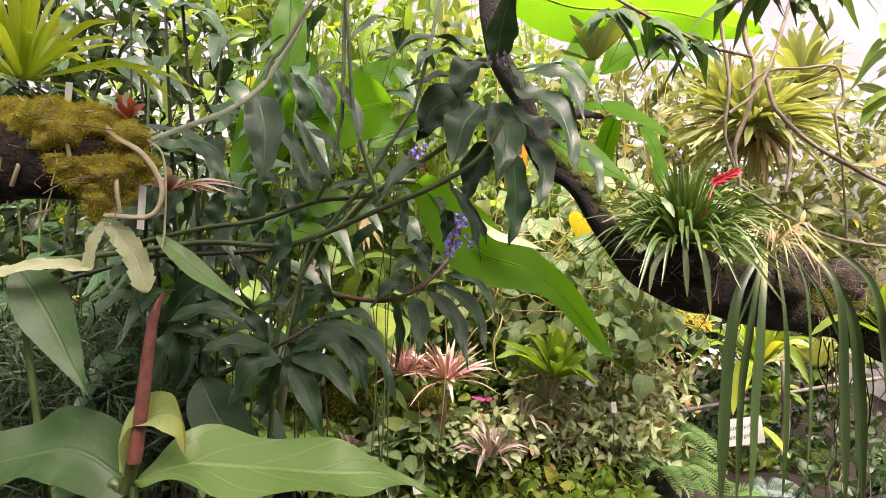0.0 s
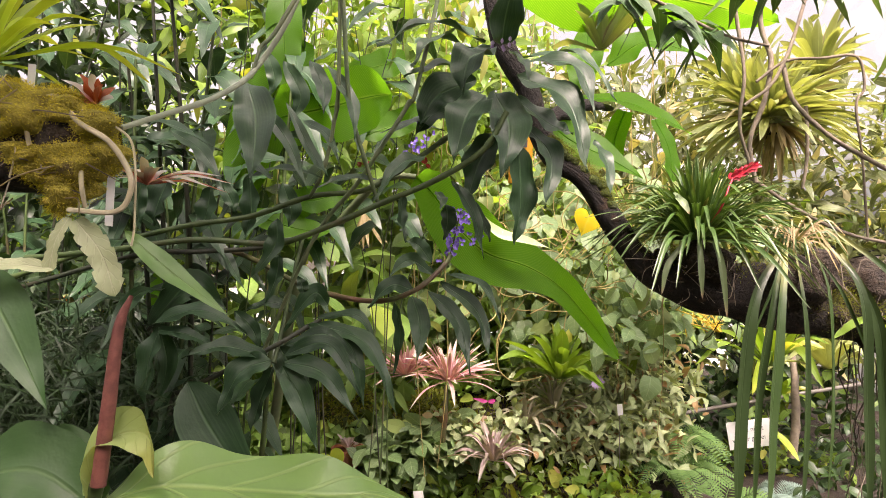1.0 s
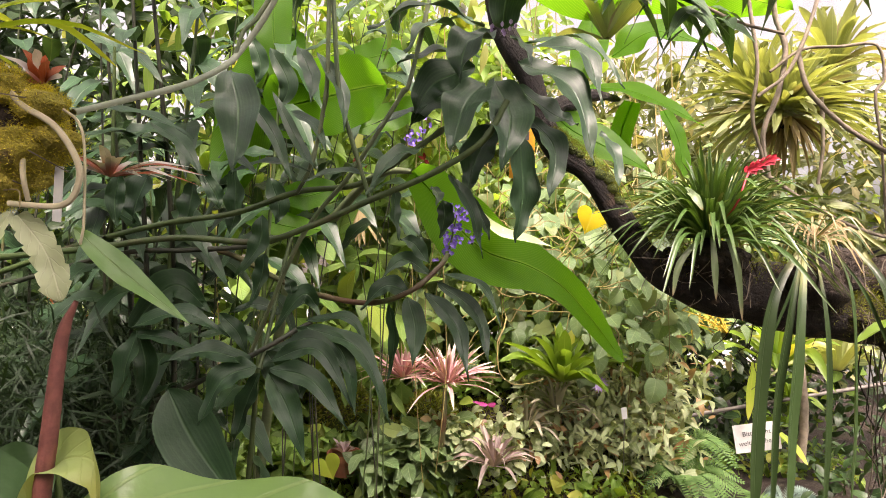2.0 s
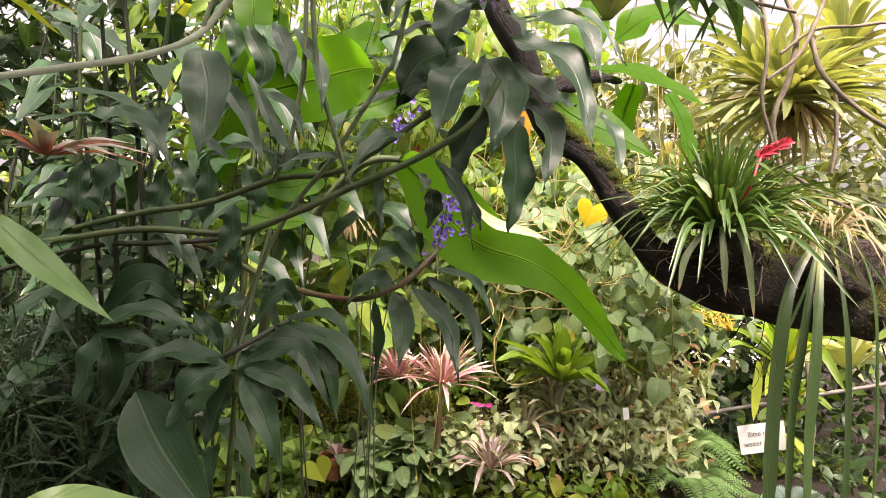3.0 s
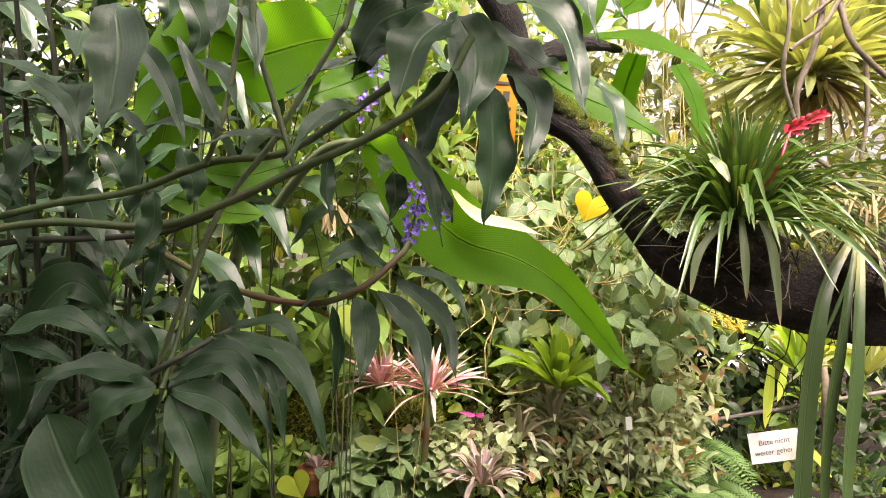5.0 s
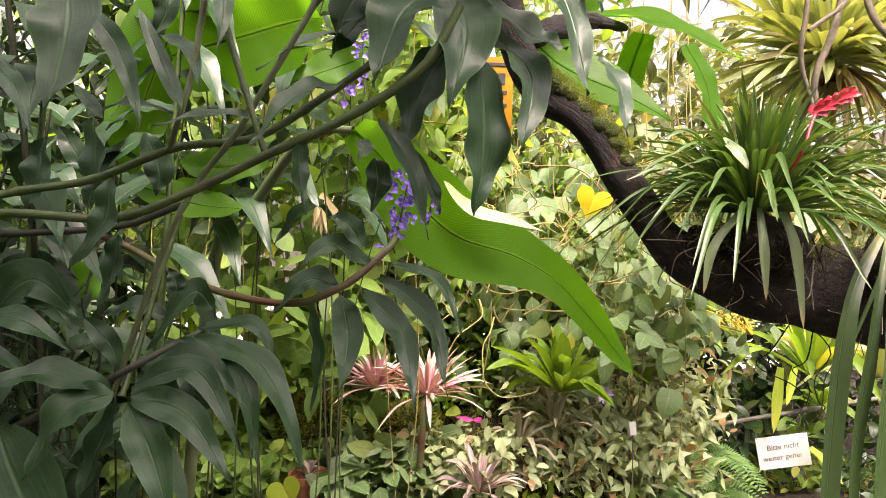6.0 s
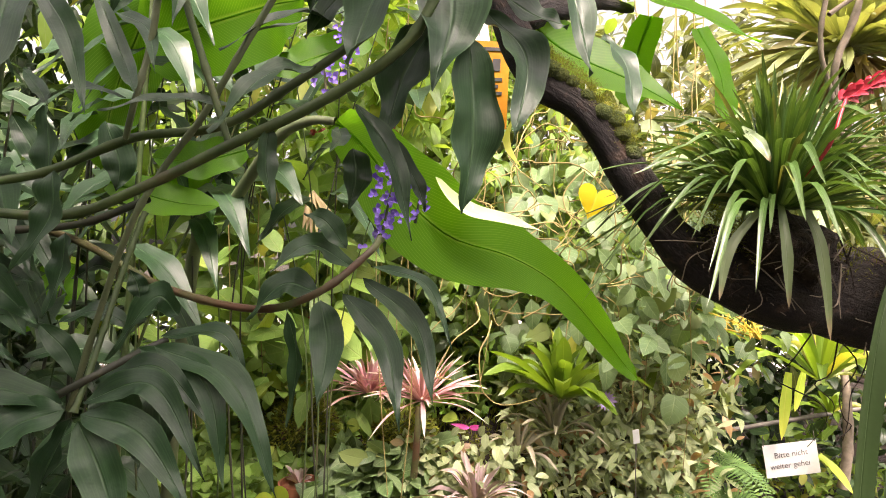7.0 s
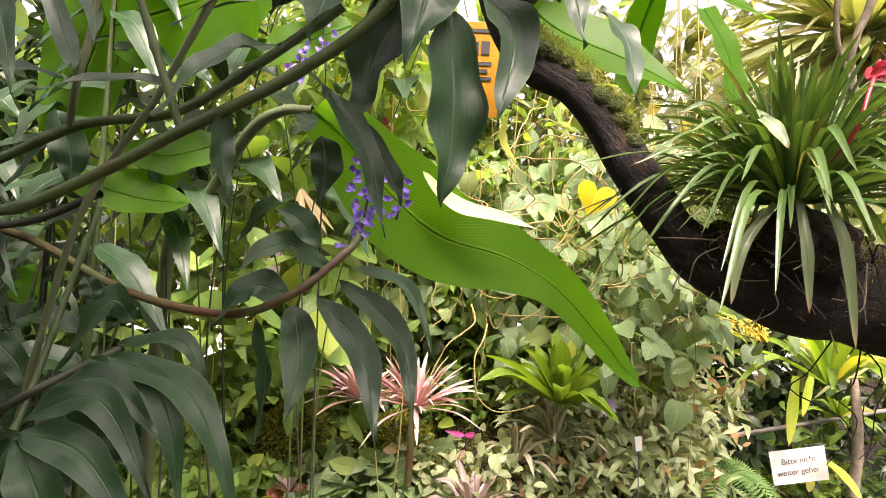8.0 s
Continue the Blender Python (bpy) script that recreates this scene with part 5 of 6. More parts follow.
def vine(line, r):
    whole("woody_vine", tube(line, [r, r * 0.8], 40, 8, rough=0.25), M_VINE, "twisting grey-brown woody vine", "vine", "woody vines")


vine([(1.1, 2.55, 4.3), (1.126, 2.500, 2.794), (1.155, 2.500, 2.510), (1.179, 2.480, 2.246), (1.160, 2.480, 2.059), (1.211, 2.500, 1.899)], 0.008)
vine([(1.28, 2.55, 4.3), (1.282, 2.550, 2.818), (1.280, 2.550, 2.482), (1.305, 2.520, 2.328), (1.270, 2.500, 2.157), (1.211, 2.500, 1.993), (1.234, 2.500, 1.829)], 0.011)
vine([(1.5, 2.55, 4.3), (1.449, 2.500, 2.793), (1.429, 2.500, 2.557), (1.297, 2.460, 2.240), (1.165, 2.450, 2.122)], 0.008)
vine([(1.236, 2.500, 2.228), (1.342, 2.480, 2.304), (1.464, 2.450, 2.306), (1.601, 2.450, 2.311), (1.628, 2.450, 2.191), (1.596, 2.450, 2.122), (1.628, 2.460, 1.916), (1.676, 2.500, 1.595)], 0.006)
vine([(1.341, 2.500, 2.298), (1.353, 2.450, 2.145), (1.444, 2.420, 2.024), (1.567, 2.400, 1.930), (1.790, 2.400, 1.817), (2.058, 2.400, 1.750)], 0.0095)
vine([(1.258, 2.600, 1.865), (1.448, 2.550, 1.715), (1.629, 2.500, 1.618), (1.909, 2.500, 1.571)], 0.008)
vine([(1.491, 2.600, 2.157), (1.497, 2.600, 1.962), (1.477, 2.600, 1.816)], 0.008)
vine([(0.600, 2.300, 2.564), (0.794, 2.300, 2.455), (1.031, 2.350, 2.364), (1.232, 2.400, 2.336)], 0.007)

def hanging_leaves(name, anchors, label, ln=(0.16, 0.28), w=0.055, mat=None):
    ob = thing(name, anchors[0], label, "climber")
    for p in anchors:
        for k in range(7):
            a = rng.uniform(0, 6.28)
            b0 = vec(p) + rng.normal(0, 0.02, 3)
            L = rng.uniform(*ln)
            tip = b0 + vec((math.cos(a) * 0.75, math.sin(a) * 0.5, rng.uniform(-0.9, -0.35))) * L
            part("leaf", leaf([b0, tip], rng.uniform(0.8, 1.2) * w, (math.cos(a), math.sin(a) - 0.6, 0.4), "lance", 0.2, 0.03, 8, 2, sag=0.12), mat or M_GINGER, ob)
    return ob


hanging_leaves("hanging_climber", [(0.794, 2.300, 2.444), (0.869, 2.300, 2.390), (0.976, 2.350, 2.386), (0.643, 2.300, 2.477)], "climber with drooping dark green leaves on a thin stem", mat=M_FRONT_DARK)
hanging_leaves("hanging_climber", [(1.111, 2.200, 2.540), (1.173, 2.200, 2.519), (1.338, 2.200, 2.539), (1.421, 2.200, 2.560)], "drooping dark leaves of a climber under the roof", mat=M_BROM)
hanging_leaves("hanging_climber", [(1.666, 2.200, 2.352), (1.685, 2.200, 2.145)], "bright green climber leaves hanging down", mat=M_BROM_GREEN, w=0.07)

# ---- planted bank at the back ----
rosette("bromeliad", (-0.210, 3.600, 0.836), 70, 0.27, 0.022, 5, 80, M_BROM_PINK, "pink bromeliad with cream leaf tips on the mossy bank", droop=0.24, group="pink bromeliads")
rosette("bromeliad", (0.035, 3.550, 0.813), 75, 0.34, 0.021, 2, 80, M_BROM_PINK, "large pink bromeliad with arching cream-tipped leaves", droop=0.24, group="pink bromeliads")
rosette("bromeliad", (0.275, 3.360, 0.433), 40, 0.28, 0.024, 8, 80, M_BROM_MAUVE, "silvery mauve bromeliad at the foot of the bank", droop=0.4)
rosette("bromeliad", (0.485, 3.700, 0.530), 26, 0.30, 0.024, 10, 75, M_BROM_GREY, "grey-green narrow-leaved bromeliad on the bank", droop=0.4, group="grey bromeliads")
rosette("bromeliad", (0.676, 3.800, 0.592), 26, 0.34, 0.026, 15, 75, M_BROM_GREY, "grey-green narrow-leaved bromeliad on the bank", droop=0.4, group="grey bromeliads")
rosette("bromeliad", (0.678, 3.620, 0.812), 42, 0.48, 0.074, 14, 84, M_BROM_GREEN, "big bright green tank bromeliad on the bank", droop=0.32, kind="strap", nu=10)
rosette("bromeliad", (1.996, 3.850, 0.849), 26, 0.58, 0.055, 26, 80, M_BROM_GREEN, "yellowish green bromeliad beside the pole", droop=0.45)
rosette("bromeliad", (2.446, 4.000, 0.804), 20, 0.5, 0.07, 20, 80, M_BROM_LIME, "pale green bromeliad among climbers", droop=0.45)
for p in ((-0.633, 4.050, 1.088), (-0.510, 4.100, 1.036), (-1.903, 3.200, 1.249), (-1.839, 3.300, 1.162), (-1.040, 3.900, 1.057)):
    rosette("bromeliad", p, 12, 0.16, 0.03, 15, 70, M_BROM_LIME, "small bromeliad with an orange heart", droop=0.35, group="orange bromeliads")
    f = thing("bromeliad_flower", p, "orange flower bracts in a bromeliad heart", "flower", "orange flowers")
    for k in range(8):
        a = k * 0.8
        part("bract", leaf([p, vec(p) + vec((math.cos(a) * 0.06, math.sin(a) * 0.06, 0.07))], 0.02, (0, -0.5, 1), "lance", 0.3, 0, 4, 2), M_ORANGE_FLOWER, f)
lilac = thing("lilac_flower", (0.890, 3.700, 0.782), "pale lilac star flower", "flower")
for k in range(16):
    a = k * 0.41
    c0 = vec((0.897, 3.700, 0.796))
    part("petal", leaf([c0, c0 + vec((math.cos(a) * 0.05, -0.03, math.sin(a) * 0.05))], 0.016, (0, -1, 0.2), "lance", 0.3, 0, 5, 2), M_LILAC, lilac)
gold = thing("yellow_flower_spike", (1.528, 3.800, 1.159), "branched golden yellow flower spike", "flower")
for k in range(7):
    b0 = vec((1.670, 3.800, 1.071))
    d = vec((-0.36 + 0.06 * k, rng.normal(0, 0.05), 0.05 + 0.1 * rng.random()))
    part("branch", tube([b0, b0 + d * 0.5 + vec((0, 0, 0.02)), b0 + d], [0.005, 0.003], 8, 5), M_GOLD, gold)
    for i in range(9):
        q = b0 + d * (0.3 + 0.08 * i)
        part("spikelet", leaf([q, q + vec((rng.normal(0, 0.03), rng.normal(-0.01, 0.02), rng.normal(0.0, 0.035)))], 0.009, (0, -1, 0.3), "lance", 0.4, 0, 3, 2), M_GOLD, gold)


def heart_blade(centre, size, lean):
    """A flat heart hanging point down, slightly cupped along its midrib."""
    verts, uv, rings, steps = [], [], 5, 32
    for i in range(rings + 1):
        for j in range(steps + 1):
            a = 2 * math.pi * j / steps
            x = 16 * math.sin(a) ** 3 / 17
            z = (13 * math.cos(a) - 5 * math.cos(2 * a) - 2 * math.cos(3 * a) - math.cos(4 * a)) / 17
            x, z = x * i / rings, z * i / rings
            q = vec((x * math.cos(lean) - z * math.sin(lean), -0.25 * abs(x) + 0.15 * z * z, x * math.sin(lean) + z * math.cos(lean)))
            verts.append(vec(centre) + q * size)
            uv.append((0.5 - 0.45 * z, 0.5 + 0.45 * x))
    n = steps + 1
    faces = [(i * n + j, i * n + j + 1, (i + 1) * n + j + 1, (i + 1) * n + j) for i in range(rings) for j in range(steps)]
    return np.array(verts), np.array(faces), np.array(uv)


heart = thing("yellow_leaf", (0.753, 3.350, 1.785), "single bright yellow heart-shaped leaf on a climber", "leaf")
part("blade", heart_blade((0.760, 3.330, 1.711), 0.085, -0.35), M_YELLOW_LEAF, heart)
part("petiole", tube([(0.786, 3.360, 1.782), (0.810, 3.380, 1.866), (0.783, 3.400, 2.027)], [0.003, 0.003], 8, 5), M_YELLOW_VINE, heart)

# pot, pole, sign, labels
pot = thing("flower_pot", (-0.543, 3.620, 0.298), "terracotta flower pot with a small succulent", "pot")
cx, cy, cz = (-0.543, 3.620, 0.298)
ring = [(0.062, 0.0), (0.082, 0.09), (0.094, 0.09), (0.096, 0.125), (0.086, 0.125), (0.082, 0.1), (0.0, 0.1)]
pv = np.array([(cx + r * math.cos(a), cy + r * math.sin(a), cz + h) for r, h in ring for a in np.linspace(0, 2 * math.pi, 25)])
pf = np.array([(i * 25 + j, i * 25 + j + 1, (i + 1) * 25 + j + 1, (i + 1) * 25 + j) for i in range(6) for j in range(24)])
part("pot_wall", (pv, pf, pv[:, :2]), M_TERRACOTTA, pot, smooth=False)
rosette("succulent", (cx, cy, cz + 0.11), 14, 0.11, 0.03, 15, 75, M_BROM_MAUVE, "small pinkish succulent in a terracotta pot", "succulent", droop=0.2)
pole = whole("rail", tube([(1.754, 4.950, 0.240), (2.345, 4.980, 0.334), (2.960, 5.000, 0.432), (4.264, 5.000, 0.643)], [0.016, 0.016], 12, 10), M_POLE, "grey metal barrier pole across the bed edge", "rail")
whole("post", tube([(4.264, 5.000, 0.643), ((4.264, 5.000, 0.643)[0], 5.0, -0.3)], [0.025, 0.025], 3, 10), M_POLE, "grey metal post of the barrier", "post")
whole("post", tube([(1.754, 4.950, 0.240), ((1.754, 4.950, 0.240)[0], 4.95, -0.3)], [0.025, 0.025], 3, 10), M_POLE, "grey metal post of the barrier", "post")
sign = thing("sign", (2.341, 4.800, 0.150), "white rectangular notice hanging from a barrier pole", "sign")
s_mid = vec((2.362, 4.800, 0.150))
s_x, s_z = unit(vec((0.99, 0.0, 0.126))), unit(vec((-0.16, 0, 0.98)))
board = part("board", plate(s_mid, s_x * 0.172, s_z * 0.107, 0.004), M_SIGN, sign)
for text, dz in (("Bitte nicht", 0.035), ("weiter gehen!", -0.035)):
    fc = bpy.data.curves.new("lettering", "FONT")
    fc.body, fc.size, fc.align_x, fc.align_y = text, 0.052, "CENTER", "CENTER"
    fc.materials.append(M_INK)
    fo = new("lettering", fc)
    m = Matrix((s_x, s_z, np.cross(s_x, s_z))).transposed().to_4x4()
    m.translation = Vector(s_mid + s_z * dz - vec((0, 0.004, 0)))
    fo.parent = board
    fo.matrix_basis = m
part("hook", tube([s_mid - s_x * 0.165 + s_z * 0.1, s_mid - s_x * 0.16 + s_z * 0.17], [0.003, 0.003], 3, 5), M_POLE, sign)
part("hook", tube([s_mid + s_x * 0.165 + s_z * 0.1, s_mid + s_x * 0.165 + s_z * 0.17], [0.003, 0.003], 3, 5), M_POLE, sign)
for p, w, h in (((1.019, 3.620, 0.647), 0.015, 0.032), ((-0.121, 3.300, 0.280), 0.026, 0.02), ((1.266, 4.300, 0.928), 0.02, 0.02)):
    lb = thing("plant_label", p, "small white plant label stuck in the bed", "label", "bed labels")
    part("plate", plate(p, (w, 0, 0.002), (-0.003, 0, h), 0.002), M_SIGN, lb)
    part("stake", tube([vec(p) - vec((0, -0.003, h)), vec(p) - vec((0, -0.01, h + 0.3))], [0.003, 0.002], 3, 5), M_POLE, lb)

# moss cushions and stones of the bank
for p, r in (((-0.609, 3.950, 0.571), 0.15), ((-0.862, 4.100, 0.592), 0.12), ((0.055, 3.850, 0.113), 0.16), ((-0.091, 3.950, 0.517), 0.15)):
    v, f, u = tube([vec(p) - vec((0, 0, r * 1.2)), p, vec(p) + vec((0, 0, r * 0.8)), vec(p) + vec((0, 0, r))], [r, r * 1.1, r * 0.7, 0.01], 14, 18, rough=0.2)
    hump = whole("moss_cushion", (v, f, u), M_MOSS_GREEN, "rounded cushion of green moss over a stump", "moss", "moss cushions")
    k = 2600
    d = rng.normal(0, 1, (k, 3)) + vec((0, -0.5, 0.4))
    d /= np.linalg.norm(d, axis=1, keepdims=True)
    tufts = cloud(T_TUFT, vec(p)[None] + d * r * vec((1.08, 1.08, 1.0)), d + rng.normal(0, 0.5, (k, 3)), rng.normal(0, 1, (k, 3)), rng.uniform(0.02, 0.05, k))
    cover = new("moss", mesh("moss", tufts, M_MOSS_TUFT_GREEN))
    cover.parent = hump


# ---- masses of foliage ----
def bank_spots(n, x, y, h):
    px, py = rng.uniform(*x, n), rng.uniform(*y, n)
    return np.stack([px, py, ground_height(px, py) + rng.uniform(*h, n)], -1)


sheet_of_leaves("bronze_shrub", np.concatenate([bank_spots(1600, (0.45, 1.5), (3.7, 4.25), (0.05, 0.36)), clumps(1100, [((0.9, 4.0, 0.5), (1.5, 4.3, 0.85), 1.0)])]), T_LANCE, M_BRONZE, "bushy shrub with grey-green and bronze leaves on the bank", "shrub", (0.07, 0.13), (0, -0.8, -0.2), 0.8, (0, -0.6, 0.8), single=300)
creeping = np.concatenate([bank_spots(2200, (-1.5, -0.45), (3.5, 4.3), (0.03, 0.3)), clumps(800, [((-1.6, 3.9, 0.3), (-0.5, 4.4, 0.9), 1.0)])])
creeping = creeping[(np.abs(creeping[:, 0] + 0.545) > 0.17) | (creeping[:, 1] > 3.78)]
sheet_of_leaves("heart_creeper", creeping, T_HEART, M_CREEPER, "creeper with fresh green heart-shaped leaves covering the bed", "creeper", (0.06, 0.12), (0, -0.8, -0.3), 0.7, (0, -0.7, 0.8), single=300)
sheet_of_leaves("oval_leaf_plant", clumps(500, [((-0.4, 3.6, 0.28), (0.05, 3.8, 0.48), 1.0)], 14, 0.07), T_OVAL, M_HEART, "low plant with broad blue-green oval leaves", "plant", (0.10, 0.17), (0, -0.8, -0.1), 0.8, (0, -0.7, 0.8), single=300)
sheet_of_leaves("climber_wall", clumps(2600, [((-1.4, 4.75, 0.9), (2.4, 5.3, 2.0), 0.75), ((0.9, 3.6, 1.15), (1.6, 4.1, 1.7), 0.05)], 16, 0.16), T_HEART + T_OVAL, M_HEART, "curtain of climbers with heart-shaped leaves", "climber", (0.07, 0.17), (0, -0.6, -0.7), 0.8, (0, -1, 0.6), single=300)
sheet_of_leaves("heart_climber", clumps(380, [((0.35, 3.75, 0.95), (1.5, 4.2, 2.05), 0.75), ((-0.7, 4.2, 1.0), (0.35, 4.5, 1.9), 0.25)], 5, 0.1), T_HEART, M_HEART, "climber with large pale heart-shaped leaves among yellow vines", "climber", (0.06, 0.16), (0, -0.4, -0.8), 0.5, (0, -0.8, 0.75), single=300)
sheet_of_leaves("broad_leaf_plant", clumps(420, [((-2.2, 3.8, 0.9), (-0.3, 4.6, 2.4), 0.8), ((-1.2, 4.4, 0.8), (-0.1, 4.9, 1.3), 0.2)], 6, 0.14), T_OVAL + T_LANCE, M_CREEPER, "broad fresh green leaves of plants behind the ginger", "plant", (0.16, 0.34), (0, -0.3, 0.1), 0.7, (0, -0.7, 0.8), single=300)
sheet_of_leaves("background_bush", clumps(6800, [((-3.8, 4.8, 0.1), (1.2, 6.2, 2.0), 0.48), ((1.2, 5.6, 0.0), (3.8, 6.6, 2.0), 0.22), ((-3.8, 5.2, 1.8), (0.6, 6.4, 3.2), 0.3)], 30, 0.2), T_LANCE + T_OVAL, M_BUSH, "dense green bushes filling the beds further back", "bush", (0.09, 0.22), (0, -0.6, -0.3), 0.8)
sheet_of_leaves("pale_bush", clumps(6200, [((3.3, 4.9, 0.8), (4.9, 6.4, 3.0), 0.2), ((0.6, 5.0, 0.9), (3.8, 6.6, 2.2), 0.5), ((0.2, 5.2, 2.0), (3.2, 7.2, 3.3), 0.45)], 26, 0.22), T_LANCE, M_BUSH_PALE, "pale yellow-green bushes in bright light", "bush", (0.12, 0.28), (0, -0.6, -0.2), 0.9)
sheet_of_leaves("dark_bush", clumps(5500, [((-3.2, 2.9, 0.1), (-1.6, 4.6, 1.3), 0.5), ((-3.4, 3.2, 1.2), (-1.5, 4.6, 3.6), 0.5)], 24, 0.2), T_LANCE, M_BUSH_SHADED, "leafy bushes with shade darkened into the leaf colour", "bush", (0.12, 0.26), (0, -0.6, -0.5), 0.8)
sheet_of_leaves("feathery_shrub", clumps(5000, [((-1.7, 1.9, 0.7), (-1.0, 2.5, 1.25), 1.0)], 40, 0.10), T_NEEDLE, M_FEATHER, "feathery green needle-leaved plant, colour darkened for shade", "plant", (0.08, 0.16), (0, -0.5, 0.1), 1.0)


def fern(base, count, length, material, label, towards=(0, -1, 0)):
    ob = thing("fern", base, label, "fern")
    for k in range(count):
        a = k * 2.4 + rng.uniform(-0.3, 0.3)
        out = vec((math.cos(a), math.sin(a), 0)) + vec(towards) * 0.6
        b0 = vec(base)
        L = length * rng.uniform(0.8, 1.1)
        c = curve([b0, b0 + out * L * 0.4 + vec((0, 0, 0.45 * L)), b0 + out * L * 0.85 + vec((0, 0, 0.25 * L))], 24)
        tan = np.gradient(c, axis=0)
        geos = [tube(c[::4], [0.004, 0.001], 12, 4)]
        for i in range(3, 25):
            s = unit(np.cross(tan[i], (0, -0.3, 1)))
            w = L * 0.22 * math.sin(math.pi * min(1, (i / 25) ** 0.7 * 0.95))
            for sg in (-1, 1):
                geos.append(leaf([c[i], c[i] + s * sg * w + unit(tan[i]) * w * 0.4 - vec((0, 0, 0.1 * w))], L * 0.035, (0, -0.3, 1), "lance", 0.1, 0, 3, 2))
        part("frond", join(geos), material, ob)


fern((1.382, 3.750, 0.179), 12, 0.34, M_FERN, "fresh green fern at the edge of the bed")
fern((1.859, 4.200, -0.210), 11, 0.42, M_FERN, "green fern with arching fronds")
fern((2.416, 4.550, -0.263), 9, 0.27, M_FERN_BLUE, "blue-green silvery fern below the sign")

# hanging aerial roots and a tangle of yellow vines
roots = thing("aerial_roots", (0.2, 3.6, 0.6), "thin straw-yellow aerial roots hanging from above", "roots")
for k in range(28):
    x, y = rng.uniform(-1.3, 1.5), rng.uniform(3.0, 4.4)
    zs = np.linspace(rng.uniform(0.3, 1.1), 3.3, 7)
    line = [vec((x + rng.normal(0, 0.03), y + rng.normal(0, 0.02), z)) for z in zs]
    part("aerial_root", tube(line, [0.002, 0.0032], 24, 5), M_YELLOW_VINE, roots)
tangle = thing("vine_tangle", (0.8, 3.5, 1.2), "tangle of thin curling yellow vines", "vine")
for k in range(70):
    p = vec((rng.uniform(0.25, 1.25), rng.uniform(3.35, 3.9), rng.uniform(1.2, 2.15)))
    line = [p]
    d = unit(rng.normal(0, 1, 3) * vec((1, 0.4, 0.8)))
    for i in range(7):
        d = unit(d + rng.normal(0, 0.65, 3) * vec((1, 0.4, 1)))
        line.append(line[-1] + d * 0.08)
    part("tendril", tube(line, [0.0035, 0.0025], 30, 5), M_YELLOW_VINE, tangle)
dead = thing("dried_bromeliad", (-0.428, 3.400, 1.757), "withered straw-coloured bromeliad hanging upside down", "bromeliad")
for k in range(14):
    b0 = vec((-0.428, 3.400, 1.757))
    d = vec((rng.normal(0, 0.35), rng.normal(0, 0.3), -1))
    part("dry_leaf", leaf([b0, b0 + d * rng.uniform(0.1, 0.2)], 0.022, (d[0], -1, 0.2), "strap", 0.3, 0.06, 6, 2), M_DRY, dead)
for p in ((-0.544, 4.000, 2.113), (-0.120, 3.900, 2.106), (-0.481, 4.100, 2.089)):
    rf = thing("red_flower", p, "small red flower among the foliage", "flower", "red flowers")
    for k in range(6):
        part("petal", leaf([p, vec(p) + rng.normal(0, 0.035, 3)], 0.02, (0, -1, 0.3), "oval", 0.3, 0, 4, 2), M_RED, rf)

sheet_of_leaves("narrow_leaf_plant", clumps(2600, [((-0.7, 4.45, 0.8), (1.0, 4.9, 1.45), 1.0)], 22, 0.1), T_LANCE, M_BUSH, "plants with narrow fresh green leaves on the bank", "plant", (0.08, 0.16), (0, -0.5, 0.3), 0.8, single=200)
sheet_of_leaves("high_foliage", clumps(3200, [((-1.2, 4.6, 2.0), (1.0, 6.5, 3.6), 1.0)], 26, 0.2), T_OVAL + T_LANCE, M_BUSH, "light green foliage high up under the glass roof", "foliage", (0.1, 0.2), (0, -0.5, -0.5), 0.8)

# unseen leaves added overhead to shade the ginger and the front plants
sheet_of_leaves("overhead_canopy", clumps(2400, [((-0.8, 0.4, 2.95), (0.5, 1.3, 3.4), 0.72), ((-0.1, -0.25, 2.95), (0.5, 0.4, 3.3), 0.28)], 26, 0.13), T_LANCE, M_BUSH, "unseen leaf canopy added overhead to shade the front plants", "foliage", (0.14, 0.28), (0, -0.2, -0.6), 0.9, (0, 0, 1))

sheet_of_leaves("ground_cover", np.concatenate([bank_spots(1500, (-0.6, 1.2), (3.0, 3.75), (0.0, 0.1)), bank_spots(900, (1.3, 3.4), (5.1, 5.6), (-0.02, 0.2))]), T_OVAL + T_LANCE, M_BUSH, "low green ground cover over the soil", "ground cover", (0.05, 0.12), (0, -0.6, 0.2), 0.8, (0, -0.5, 0.9))
n_moss = 20000
mx, my = rng.uniform(-0.7, 1.2, n_moss), rng.uniform(3.0, 4.3, n_moss)
whole("moss_carpet", cloud(T_TUFT, np.stack([mx, my, ground_height(mx, my)], -1), rng.normal(0, 0.6, (n_moss, 3)) + vec((0, -0.2, 1)), rng.normal(0, 1, (n_moss, 3)), rng.uniform(0.015, 0.045, n_moss)), M_MOSS_TUFT_GREEN, "carpet of green moss over the bank", "moss", kind="stuff")
sheet_of_leaves("undergrowth", clumps(3000, [((1.3, 5.3, -0.2), (3.6, 6.0, 0.9), 0.75), ((1.3, 4.3, -0.3), (1.45, 4.6, 0.1), 0.08), ((2.95, 4.2, -0.3), (3.7, 5.0, 0.1), 0.13)], 24, 0.16), T_LANCE + T_OVAL, M_BUSH_SHADED, "undergrowth beneath the climbers, leaf colour darkened for shade", "bush", (0.08, 0.18), (0, -0.6, 0.1), 0.8)

